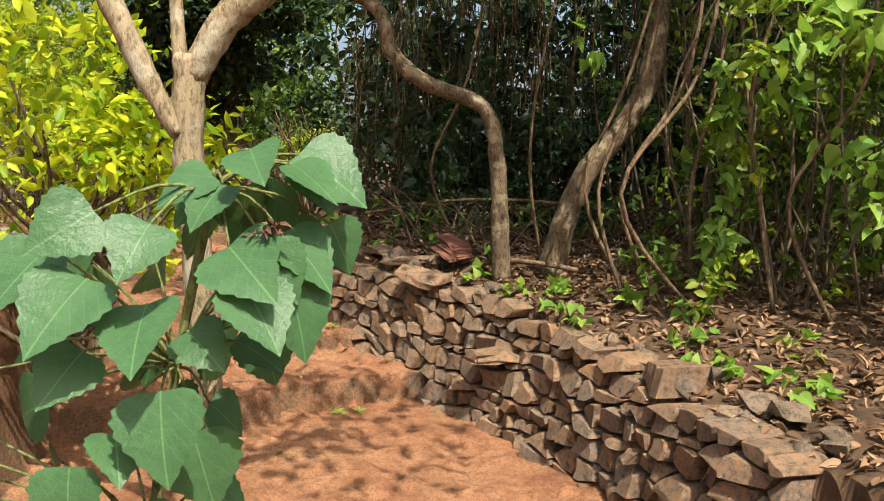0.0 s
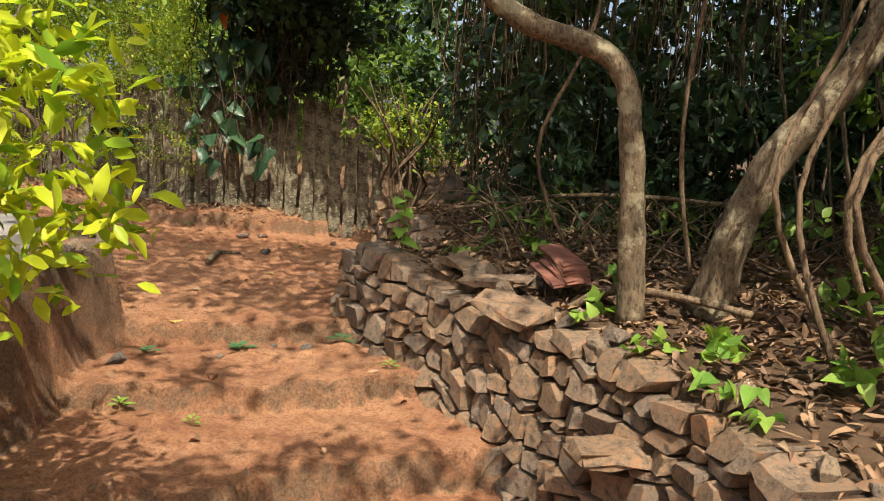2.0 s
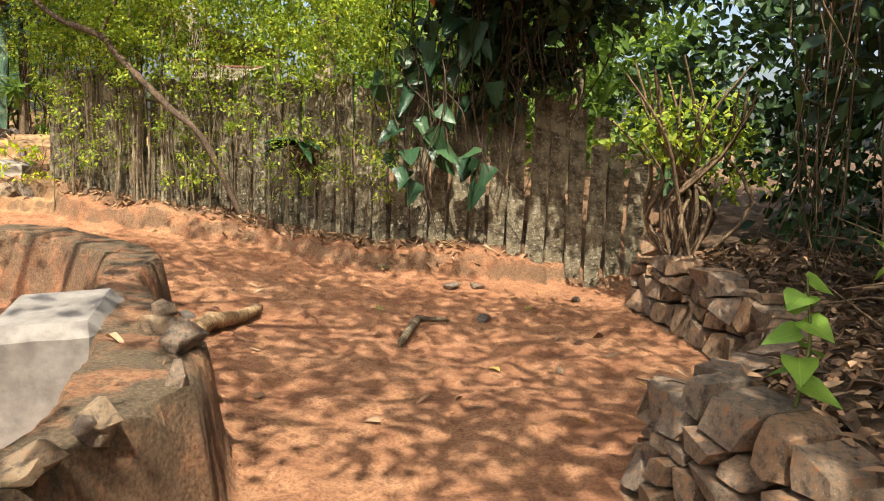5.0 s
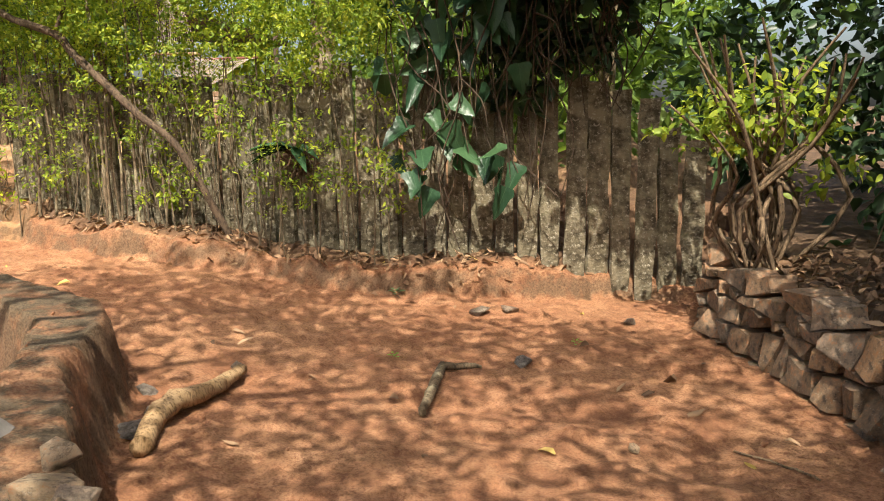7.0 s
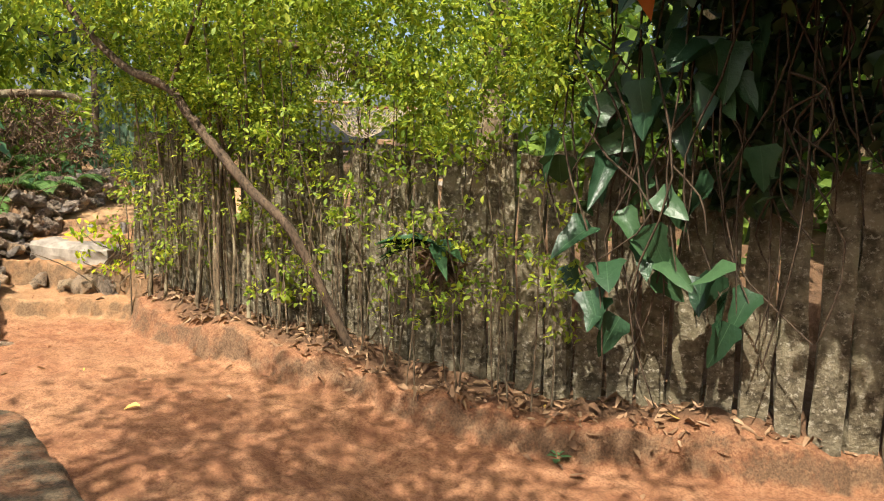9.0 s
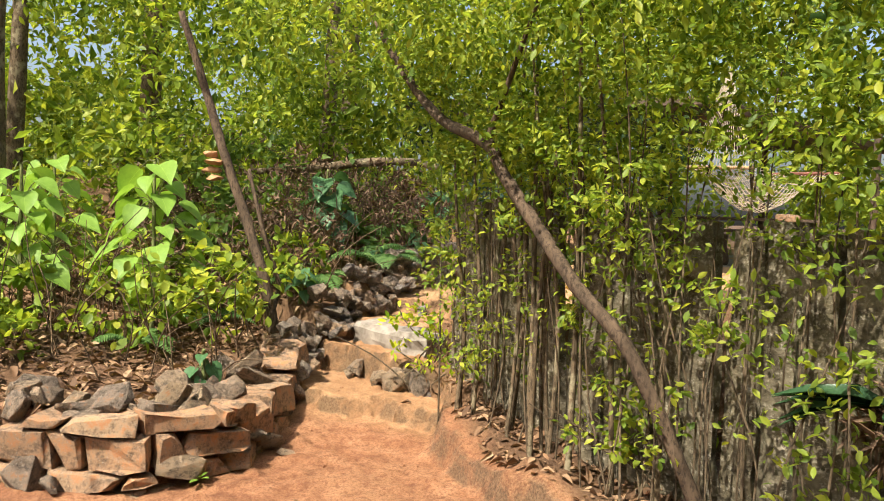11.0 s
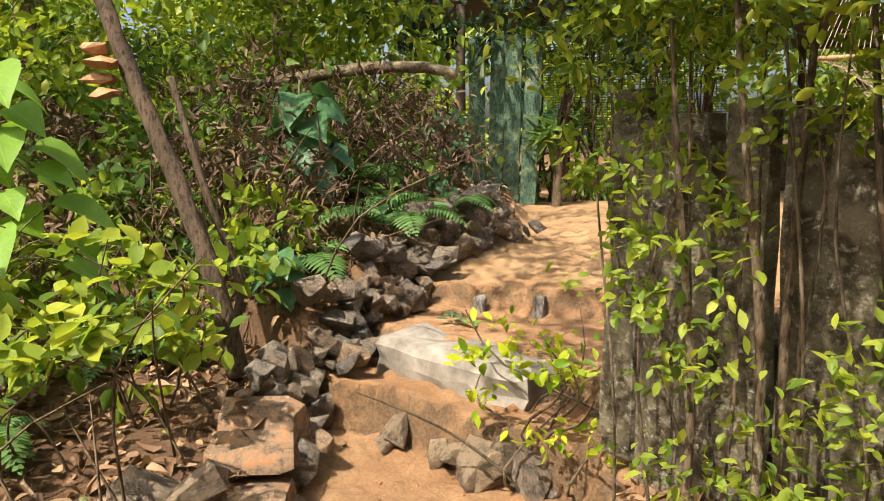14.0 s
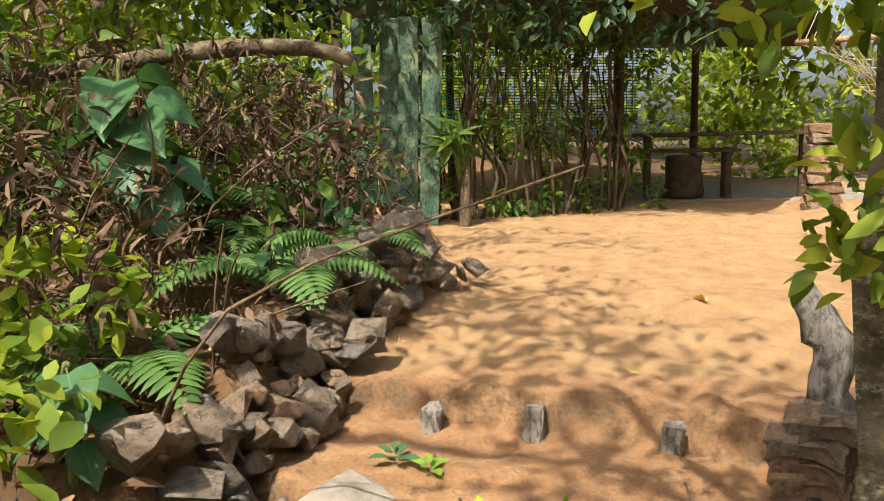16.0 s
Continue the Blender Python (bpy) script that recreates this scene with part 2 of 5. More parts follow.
def mesh_of(name, verts, faces, material, smooth=False, uvs=None):
    me = bpy.data.meshes.new(name)
    verts, faces = np.asarray(verts, np.float32), np.asarray(faces, np.int32)
    k = faces.shape[1]
    me.vertices.add(len(verts))
    me.vertices.foreach_set("co", verts.ravel())
    me.loops.add(faces.size)
    me.loops.foreach_set("vertex_index", faces.ravel())
    me.polygons.add(len(faces))
    me.polygons.foreach_set("loop_start", np.arange(0, faces.size, k, dtype=np.int32))
    me.polygons.foreach_set("use_smooth", np.full(len(faces), smooth))
    if uvs is not None:
        me.uv_layers.new(name="UVMap").data.foreach_set("uv", np.asarray(uvs, np.float32)[faces.ravel()].ravel())
    me.materials.append(material)
    me.update(calc_edges=True)
    me.validate()
    return me


def child(name, me, parent, label=""):
    ob = new(name, me)
    ob.parent = parent
    return tagged(ob, label=label) if label else ob


def thing(name, at, label, category, group="", kind=""):
    ob = new(name)
    ob.location = at
    ob.empty_display_size = 0.1
    return tagged(ob, label, category, group, kind)


def unit(v):
    return v / np.maximum(np.linalg.norm(v, axis=-1, keepdims=True), 1e-9)


# leaf outlines: along (0..1), across (-.5...5), lift
def outline(pairs, droop=0.12, fold=0.1):
    left = [(a, -w, fold * w * 2 - droop * a * a) for a, w in pairs]
    right = [(a, w, fold * w * 2 - droop * a * a) for a, w in pairs]
    mid = [(0, 0, 0)] + [(a, 0, -droop * a * a) for a, _ in pairs if 0 < a < 1] + [(1, 0, -droop)]
    pts = mid + left + right
    n, m = len(pairs), len(mid)
    faces = []
    for s, flip in ((m, False), (m + n, True)):
        for i in range(n - 1):
            a, b2, c, d = i + 0, i + 1, s + i, s + i + 1
            for f in ((a, b2, d), (a, d, c)):
                faces.append(f[::-1] if flip else f)
        tri = (n - 1, n, s + n - 1)
        faces.append(tri[::-1] if flip else tri)
    return np.array(pts, float), np.array(faces)


DIAMOND = (np.array([(0, 0, 0), (0.42, -0.5, 0.1), (1, 0, -0.08), (0.42, 0.5, 0.1)], float), np.array([(0, 1, 2), (0, 2, 3)]))
# every pair list starts at the stalk (along = 0)
OVAL = outline([(0.0, 0.02), (0.3, 0.42), (0.62, 0.46), (0.86, 0.2)])
HEART = outline([(0.0, 0.30), (0.12, 0.47), (0.4, 0.44), (0.72, 0.22)], 0.15, 0.12)
ARROW = outline([(0.0, 0.34), (0.15, 0.46), (0.3, 0.34), (0.65, 0.25), (0.88, 0.1)], 0.18, 0.14)
TOOTHED = outline([(0.0, 0.26), (0.05, 0.40), (0.11, 0.44), (0.15, 0.50), (0.22, 0.48), (0.28, 0.53), (0.36, 0.47), (0.42, 0.49), (0.5, 0.40),
                   (0.57, 0.40), (0.65, 0.29), (0.71, 0.28), (0.79, 0.17), (0.85, 0.15), (0.93, 0.06)], 0.22, 0.10)
BROAD = outline([(0.0, 0.18), (0.1, 0.42), (0.3, 0.5), (0.5, 0.44), (0.7, 0.28), (0.87, 0.11)], 0.28, 0.14)
BLADE = outline([(0.0, 0.15), (0.3, 0.5), (0.7, 0.34)], 0.25, 0.1)


def leaves_mesh(name, pos, way, up, length, width, shape, material, curl=0.0):
    """Leaves at pos, pointing along way, faces turned to up."""
    pts, faces = shape
    u = unit(way)
    v = unit(np.cross(up, u))
    w = np.cross(u, v)
    length, width = np.broadcast_to(length, len(pos))[:, None, None], np.broadcast_to(width, len(pos))[:, None, None]
    c = pts[None]
    lift = c[..., 2:3] * length * (1 + curl * rng.normal(size=(len(pos), 1, 1)))
    verts = pos[:, None] + u[:, None] * c[..., :1] * length + v[:, None] * c[..., 1:2] * width + w[:, None] * lift
    allf = (faces[None] + (np.arange(len(pos)) * len(pts))[:, None, None]).reshape(-1, 3)
    uv = np.tile(np.stack([pts[:, 0], pts[:, 1] + 0.5], -1), (len(pos), 1))
    return mesh_of(name, verts.reshape(-1, 3), allf, material, len(pts) > 4, uv)


def blob_points(blobs, shell=0.5):
    """Points in ellipsoids (x, y, z, rx, ry, rz, count), in clumps, thicker near the skin."""
    out, nor = [], []
    for x, y, z, rx, ry, rz, n in blobs:
        k = max(4, int(n / 14))
        d = unit(rng.normal(size=(k, 3)))
        cen = d * (shell + (1 - shell) * rng.random((k, 1))) ** 0.6
        pick = rng.integers(0, k, int(n))
        p = cen[pick] + rng.normal(size=(int(n), 3)) * 0.16
        out.append(p * (rx, ry, rz) + (x, y, z))
        nor.append(unit(d[pick] + 0.5 * rng.normal(size=(int(n), 3))))
    return np.concatenate(out), np.concatenate(nor)


def foliage(name, blobs, length, width, material, shape=DIAMOND, shell=0.4, hang=0.0):
    p, n = blob_points(blobs, shell)
    way = unit(n * 0.7 + rng.normal(size=p.shape) * 0.7 + (0, 0, -hang))
    up = unit(rng.normal(size=p.shape) * 0.55 + (0, 0, 1.0))
    s = rng.uniform(0.6, 1.25, len(p))
    return leaves_mesh(name, p, way, up, length * s, width * s, shape, material, 0.4)


def tube(points, radii, sides=8, knots=3, wobble=0.0):
    """Vertices and quads of a tapered round limb through the points."""
    pts = np.asarray(points, float)
    t = np.linspace(0, len(pts) - 1, (len(pts) - 1) * knots + 1)
    i = np.clip(t.astype(int), 0, len(pts) - 2)
    f = (t - i)[:, None]
    p0, p1, p2, p3 = pts[np.maximum(i - 1, 0)], pts[i], pts[i + 1], pts[np.minimum(i + 2, len(pts) - 1)]
    line = 0.5 * (2 * p1 + (p2 - p0) * f + (2 * p0 - 5 * p1 + 4 * p2 - p3) * f**2 + (3 * p1 - p0 - 3 * p2 + p3) * f**3)
    rad = np.interp(t, np.arange(len(pts)), radii)
    if wobble:
        line = line + rng.normal(size=line.shape) * wobble
    tan = unit(np.gradient(line, axis=0))
    a = np.zeros_like(tan)
    last = np.cross(tan[0], (1.0, 0, 0) if abs(tan[0, 2]) > 0.7 else (0, 0, 1.0))
    for k in range(len(tan)):
        last = last - tan[k] * (last @ tan[k])
        last = last / max(np.linalg.norm(last), 1e-9)
        a[k] = last
    b = np.cross(tan, a)
    ang = np.linspace(0, 2 * np.pi, sides, endpoint=False)
    lump = 1 + (0.07 * rng.normal(size=(len(line), sides)) if sides > 5 else 0)
    ring = line[:, None] + rad[:, None, None] * (np.cos(ang)[None, :, None] * a[:, None] + np.sin(ang)[None, :, None] * b[:, None]) * (lump[..., None] if sides > 5 else 1)
    n = len(line)
    q = []
    for k in range(n - 1):
        for s in range(sides):
            q.append((k * sides + s, k * sides + (s + 1) % sides, (k + 1) * sides + (s + 1) % sides, (k + 1) * sides + s))
    verts = ring.reshape(-1, 3)
    if sides == 4 or sides == 3:
        return verts, np.array(q)
    caps = np.array([line[0], line[-1]])
    m = len(verts)
    for s in range(sides):
        q.append((m, (s + 1) % sides, s, s))
        q.append((m + 1, (n - 1) * sides + s, (n - 1) * sides + (s + 1) % sides, (n - 1) * sides + (s + 1) % sides))
    return np.concatenate([verts, caps]), np.array(q)


def tubes_mesh(name, tubes, material):
    vs, qs, n = [], [], 0
    for v, q in tubes:
        vs.append(v)
        qs.append(q + n)
        n += len(v)
    v, q = np.concatenate(vs), np.concatenate(qs)
    tri = np.concatenate([q[:, [0, 1, 2]], q[q[:, 2] != q[:, 3]][:, [0, 2, 3]]])
    return mesh_of(name, v, tri, material, True)


def rock_mesh(name, material, size=(1, 1, 1), points=15, boxy=0.6):
    bm = bmesh.new()
    d = unit(rng.normal(size=(points, 3)))
    box = d / np.abs(d).max(axis=1, keepdims=True)
    for p in (d * (1 - boxy) + box * boxy) * 0.5 * rng.uniform(0.85, 1.1, (points, 1)):
        bm.verts.new(p * np.array(size))
    out = bmesh.ops.convex_hull(bm, input=bm.verts)
    bmesh.ops.delete(bm, geom=[g for g in out["geom_interior"] if isinstance(g, bmesh.types.BMVert)], context="VERTS")
    me = bpy.data.meshes.new(name)
    bm.to_mesh(me)
    bm.free()
    me.materials.append(material)
    return me


def block_mesh(name, sx, sy, sz, material, jit=0.01, cuts=(2, 2, 2), bevel=0.0):
    """A box with its foot at the origin, its faces divided and uneven."""
    bm = bmesh.new()
    bmesh.ops.create_cube(bm, size=1)
    bmesh.ops.scale(bm, vec=(sx, sy, sz), verts=bm.verts)
    bmesh.ops.translate(bm, vec=(0, 0, sz / 2), verts=bm.verts)
    if bevel:
        bmesh.ops.bevel(bm, geom=bm.edges[:], offset=bevel, segments=1, affect="EDGES")
    for axis, k in enumerate(cuts):
        for c in range(1, k):
            at = [0, 0, sz / 2]
            at[axis] += (c / k - 0.5) * (sx, sy, sz)[axis]
            nn = [0, 0, 0]
            nn[axis] = 1
            bmesh.ops.bisect_plane(bm, geom=bm.verts[:] + bm.edges[:] + bm.faces[:], plane_co=at, plane_no=nn)
    for v in bm.verts:
        v.co += Vector(rng.normal(size=3) * jit)
    me = bpy.data.meshes.new(name)
    bm.to_mesh(me)
    bm.free()
    me.materials.append(material)
    return me


# ---- the lie of the land ----
def lattice(x, y, seed):
    ix, iy = np.floor(x).astype(np.int64), np.floor(y).astype(np.int64)
    fx, fy = x - ix, y - iy
    fx, fy = fx * fx * (3 - 2 * fx), fy * fy * (3 - 2 * fy)

    def h(a, b):
        k = (a * 374761393 + b * 668265263 + seed * 974711) & 0x7FFFFFFF
        k = ((k ^ (k >> 13)) * 1274126177) & 0x7FFFFFFF
        return ((k ^ (k >> 16)) & 0xFFFF) / 32768.0 - 1.0

    return (h(ix, iy) * (1 - fx) + h(ix + 1, iy) * fx) * (1 - fy) + (h(ix, iy + 1) * (1 - fx) + h(ix + 1, iy + 1) * fx) * fy


def fbm(x, y, scale, seed=0, octaves=4):
    return sum(lattice(x * scale * 2**o + 17.3 * o, y * scale * 2**o - 9.1 * o, seed + o) * 0.5**o for o in range(octaves))


def ease(v):
    v = np.clip(v, 0, 1)
    return v * v * (3 - 2 * v)


def line_dist(x, y, pts):
    """Distance to a polyline, signed: positive on its right side."""
    best, sign = np.full(np.shape(x), 1e9), np.ones(np.shape(x))
    for (ax, ay), (bx, by) in zip(pts, pts[1:]):
        dx, dy = bx - ax, by - ay
        t = np.clip(((x - ax) * dx + (y - ay) * dy) / (dx * dx + dy * dy), 0, 1)
        px, py = x - ax - t * dx, y - ay - t * dy
        d = np.hypot(px, py)
        s = np.where(px * dy - py * dx > 0, 1.0, -1.0)
        sign = np.where(d < best - 1e-9, s, sign)
        best = np.minimum(best, d)
    return best * sign


WALL = [(2.2, -8), (1.85, 0), (1.6, 2.0), (1.38, 3.0), (1.05, 4.2), (0.64, 5.1), (0.4, 5.55), (0.04, 6.03), (-0.6, 6.82), (-1.12, 7.4), (-1.62, 7.86),
        (-1.76, 8.15), (-1.62, 8.5), (-1.35, 9.2), (-1.35, 10.4), (-1.95, 11.4), (-2.58, 12.4), (-2.62, 13.2), (-2.6, 14.5)]
PAR_OUT = [(-2.35, 3.0), (-2.45, 4.6), (-2.62, 5.6), (-2.72, 6.1), (-2.88, 7.0), (-3.3, 7.5), (-3.8, 7.85), (-4.6, 8.4), (-5.0, 8.95), (-5.6, 9.45), (-6.1, 9.68),
           (-6.9, 9.78), (-7.4, 9.68), (-7.9, 9.35), (-8.25, 9.0), (-9.2, 7.6), (-10.5, 5.0)]
PAR_IN = [(-2.85, 3.0), (-2.95, 5.4), (-3.22, 6.55), (-3.75, 7.2), (-4.22, 7.58), (-4.75, 8.1), (-5.4, 8.75), (-6.2, 9.12), (-6.9, 9.18), (-7.4, 8.9), (-8.0, 8.0), (-9.6, 4.6)]
LOW = [(-11.2, 4.5), (-10.3, 7.6), (-9.5, 9.0), (-9.1, 9.7), (-9.28, 10.32), (-9.85, 10.66), (-10.4, 10.9), (-11.1, 11.25), (-11.6, 11.62), (-12.0, 12.15), (-12.6, 12.9),
       (-13.3, 14.0), (-14.6, 15.0), (-17, 16.0), (-24, 17.5)]
CURB = [(-12.5, 15.0), (-11.0, 13.4), (-10.2, 12.3), (-9.6, 11.8), (-8.4, 11.62), (-7.2, 11.62), (-6.0, 11.74), (-4.9, 12.12), (-4.2, 12.6), (-3.6, 13.1), (-2.8, 13.3), (-1.5, 13.6)]


def step(x, y, a, b, rise, soft=0.05):
    n = np.array([-(b[1] - a[1]), b[0] - a[0]]) / math.hypot(b[0] - a[0], b[1] - a[1])
    d = (x - a[0]) * n[0] + (y - a[1]) * n[1] + 0.05 * fbm(x, y, 2.5, 31, 3)
    return rise * ease(d / soft + 0.5)


def land(x, y, full=False):
    x, y = np.asarray(x, float), np.asarray(y, float)
    rough = 0.07 * fbm(x, y, 2.2, 3, 4)
    z = np.full(x.shape, -0.5)
    for xs, ys, rise in (((-4, -1.54, -1.17, -0.8, -0.12, 1), (4.5, 5.14, 5.65, 5.9, 6.3, 6.7), 0.22),
                         ((-4, -2.48, -1.59, -0.78, 0.5), (5.7, 6.07, 6.42, 6.95, 7.4), 0.16),
                         ((-4, -3, -2.45, -1.62, -0.5), (6.9, 7.05, 7.2, 7.6, 8.2), 0.15)):
        z = z + rise * ease((y - np.interp(x, xs, ys) + rough) / 0.045 + 0.5)
    z = z - 0.10 * ease((y - 8.5) / 2.0) * ease((x + 6) / 3)
    z = z + 0.30 * ease((-x - 3.6) / 4.8)
    z = z + step(x, y, (-10.94, 10.99), (-9.8, 11.95), 0.16) + step(x, y, (-11.65, 11.55), (-10.3, 12.17), 0.25)
    z = z + step(x, y, (-11.95, 12.08), (-10.7, 12.45), 0.20) + step(x, y, (-12.4, 12.55), (-11.03, 13.33), 0.15)
    z = z + 0.10 * ease(((x + 11.7) * -0.62 + (y - 13.0) * 0.78) / 1.8)
    z = z + 0.03 * fbm(x, y, 0.9, 5, 3) + 0.022 * fbm(x, y, 3.5, 8, 5) + 0.010 * np.clip(fbm(x, y, 9, 71, 3) - 0.25, 0, 1) * 4
    z = z + 0.012 * np.clip(fbm(x, y, 5.5, 77, 3) - 0.1, 0, 1)
    z = z - 0.08 * np.exp(-((x + 5.6) ** 2 / 0.5 + (y - 11.2) ** 2 / 0.12))
    humus, moss_and_shade = np.zeros(x.shape), np.zeros(x.shape)
    stair = z.copy()
    # bank at the foot of the fence
    dc = -line_dist(x, y, CURB) + 0.10 * fbm(x, y, 2.2, 12, 3)
    bank = (0.75 * ease(dc / 0.09) + 0.25 * ease(dc / 0.4)) * (0.25 + 0.09 * fbm(x, y, 1.9, 14, 4)) * ease((x + 10.6) / 0.6)
    z = z + bank
    humus = np.maximum(humus, ease((dc - 0.10) / 0.2) * 0.85 * ease((x + 10.3) / 0.5))
    # parapet of packed earth
    di = line_dist(x, y, PAR_IN)
    left = -line_dist(x, y, [(-2.35, 3.0)] + PAR_OUT[1:])
    top = 0.60 + 0.03 * fbm(x, y, 1.6, 22, 4) - 0.1 * ease((5.0 - y) / 2)
    wall = ease((left + 0.07 * fbm(x, y, 1.1, 25, 4)) / 0.13)
    inner = ease((-di + 0.08 * fbm(x, y, 2.0, 27, 3)) / 0.16)
    within = wall * (1 - inner)
    z = np.where(left > -0.3, z * (1 - wall) + top * wall, z)
    z = np.where(left > 0.2, z * (1 - inner) + (0.0 + 0.05 * fbm(x, y, 1.2, 29, 3)) * inner, z)
    moss_and_shade = np.maximum(moss_and_shade, within * ease(left / 0.12))
    # walled bank beside the steps
    dw = line_dist(x, y, WALL)
    rise = np.interp(y, [0, 4.2, 5.2, 6.8, 8, 11, 13], [0.18, 0.22, 0.34, 0.44, 0.50, 0.46, 0.46])
    rise = rise + 0.14 * ease(dw / 1.5) + 0.05 * fbm(x, y, 1.1, 41, 4) + 0.05 * np.clip(dw - 2, 0, 30)
    k = ease((dw - 0.16) / 0.12)
    z = z * (1 - k) + rise * k
    humus = np.maximum(humus, ease((dw - 0.1) / 0.2))
    # hillside
    dl = -line_dist(x, y, LOW)
    hill = np.maximum(0.70, stair + 0.22) + 0.10 * np.clip(dl, 0, 4) + 0.16 * np.clip(dl - 2.5, 0, 14) + 0.08 * fbm(x, y, 1.0, 51, 4)
    hill = np.where(y < 8, np.maximum(hill - 0.25 * (8 - y), 0.1), hill)
    k = ease((dl - 0.06) / 0.14) * (x < -8.0)
    z = z * (1 - k) + hill * k
    humus = np.maximum(humus, k * ease((dl - 0.05) / 0.3) * 0.8)
    far = ease((np.hypot(x + 6, y - 9) - 16) / 10)
    z = z * (1 - far) + far * (1.5 + 0.5 * fbm(x, y, 0.1, 61, 3))
    humus = np.maximum(humus, far)
    if full:
        n = np.array([-0.62, 0.78])
        pale = ease(((x + 11.6) * n[0] + (y - 13.0) * n[1]) / 0.4) * (1 - humus) * 0.75
        pale = np.maximum(pale, 0.4 * ease(((x + 9.9) * n[0] + (y - 11.4) * n[1]) / 0.4) * (1 - humus))
        return z, np.clip(humus, 0, 1), np.clip(pale, 0, 1), moss_and_shade
    return z


def ground_z(x, y):
    return float(land(np.array([x]), np.array([y]))[0])


def build_ground():
    def axis(a, b, fine, reach):
        mid = np.arange(a, b, fine)
        out = [fine * 1.25**k for k in range(60)]
        lo, hi = [], []
        p = a
        for s in out:
            p -= s
            lo.append(p)
            if p < -reach:
                break
        p = b
        for s in out:
            p += s
            hi.append(p)
            if p > reach:
                break
        return np.array(lo[::-1] + list(mid) + hi)

    xs, ys = axis(-13.5, 1.8, 0.04, 400), axis(2.5, 14.6, 0.04, 400)
    gx, gy = np.meshgrid(xs, ys)
    z, humus, pale, moss_and_shade = land(gx, gy, True)
    v = np.stack([gx, gy, z], -1).reshape(-1, 3)
    nx, ny = len(xs), len(ys)
    i = (np.arange(ny - 1)[:, None] * nx + np.arange(nx - 1)[None]).ravel()
    me = mesh_of("ground", v, np.stack([i, i + 1, i + nx + 1, i + nx], -1), EARTH, True)
    gz0, gz1 = np.gradient(z, ys, xs)
    steep = np.hypot(gz0, gz1)
    # risers darkened by steepness: damp earth with their shade painted in
    moss_and_shade = np.maximum(moss_and_shade, 0.7 * ease((steep - 1.0) / 0.8) * (1 - humus))
    me.polygons.foreach_set("use_smooth", (steep[:-1, :-1].ravel() < 0.9))
    for nm, val in (("humus", humus), ("pale", pale), ("moss_and_shade", moss_and_shade)):
        me.attributes.new(nm, "FLOAT", "POINT").data.foreach_set("value", val.ravel().astype(np.float32))
    tagged(new("ground", me), "orange-brown trodden earth with worn steps and banks", "ground", kind="structure")


build_ground()


# ---- fence of upright stone slabs ----
FENCE = [(-2.72, 13.52), (-4.25, 13.0), (-5.35, 12.6), (-6.4, 12.38), (-8.0, 12.24), (-10.12, 12.25)]


def along(pts, s):
    for (ax, ay), (bx, by) in zip(pts, pts[1:]):
        d = math.hypot(bx - ax, by - ay)
        if s <= d or (bx, by) == tuple(pts[-1]):
            return ax + (bx - ax) * s / d, ay + (by - ay) * s / d, math.atan2(by - ay, bx - ax)
        s -= d


def length_of(pts):
    return sum(math.hypot(b[0] - a[0], b[1] - a[1]) for a, b in zip(pts, pts[1:]))


def build_fence():
    fence = thing("fence", (-6.5, 12.7, 0.3), "weathered brown stone slab fence set in an earth bank", "fence")
    kinds = [block_mesh("slab", rng.uniform(0.172, 0.195), rng.uniform(0.05, 0.07), 2.0, SLAB, 0.009, (2, 1, 8)) for _ in range(9)]
    s, total = 0.08, length_of(FENCE)
    while s < total:
        x, y, a = along(FENCE, s)
        top = float(np.interp(x, [-10.1, -9.6, -8, -5.3, -4.6, -3.6, -3.15, -2.9], [2.30, 2.12, 2.02, 2.05, 1.95, 1.92, 1.75, 1.38])) + rng.normal() * 0.035
        foot = ground_z(x, y) - 0.12
        ob = child("slab", kinds[int(rng.integers(9))], fence)
        ob.matrix_basis = Matrix.Translation((-fence.location)) @ pose(x, y + rng.normal() * 0.012, foot, rng.normal() * 0.9, rng.normal() * 0.8, math.degrees(a) + rng.normal() * 3) @ Matrix.Diagonal((rng.uniform(0.93, 1.05), 1, (top - foot) / 2.0, 1))
        s += rng.uniform(0.203, 0.222)


build_fence()


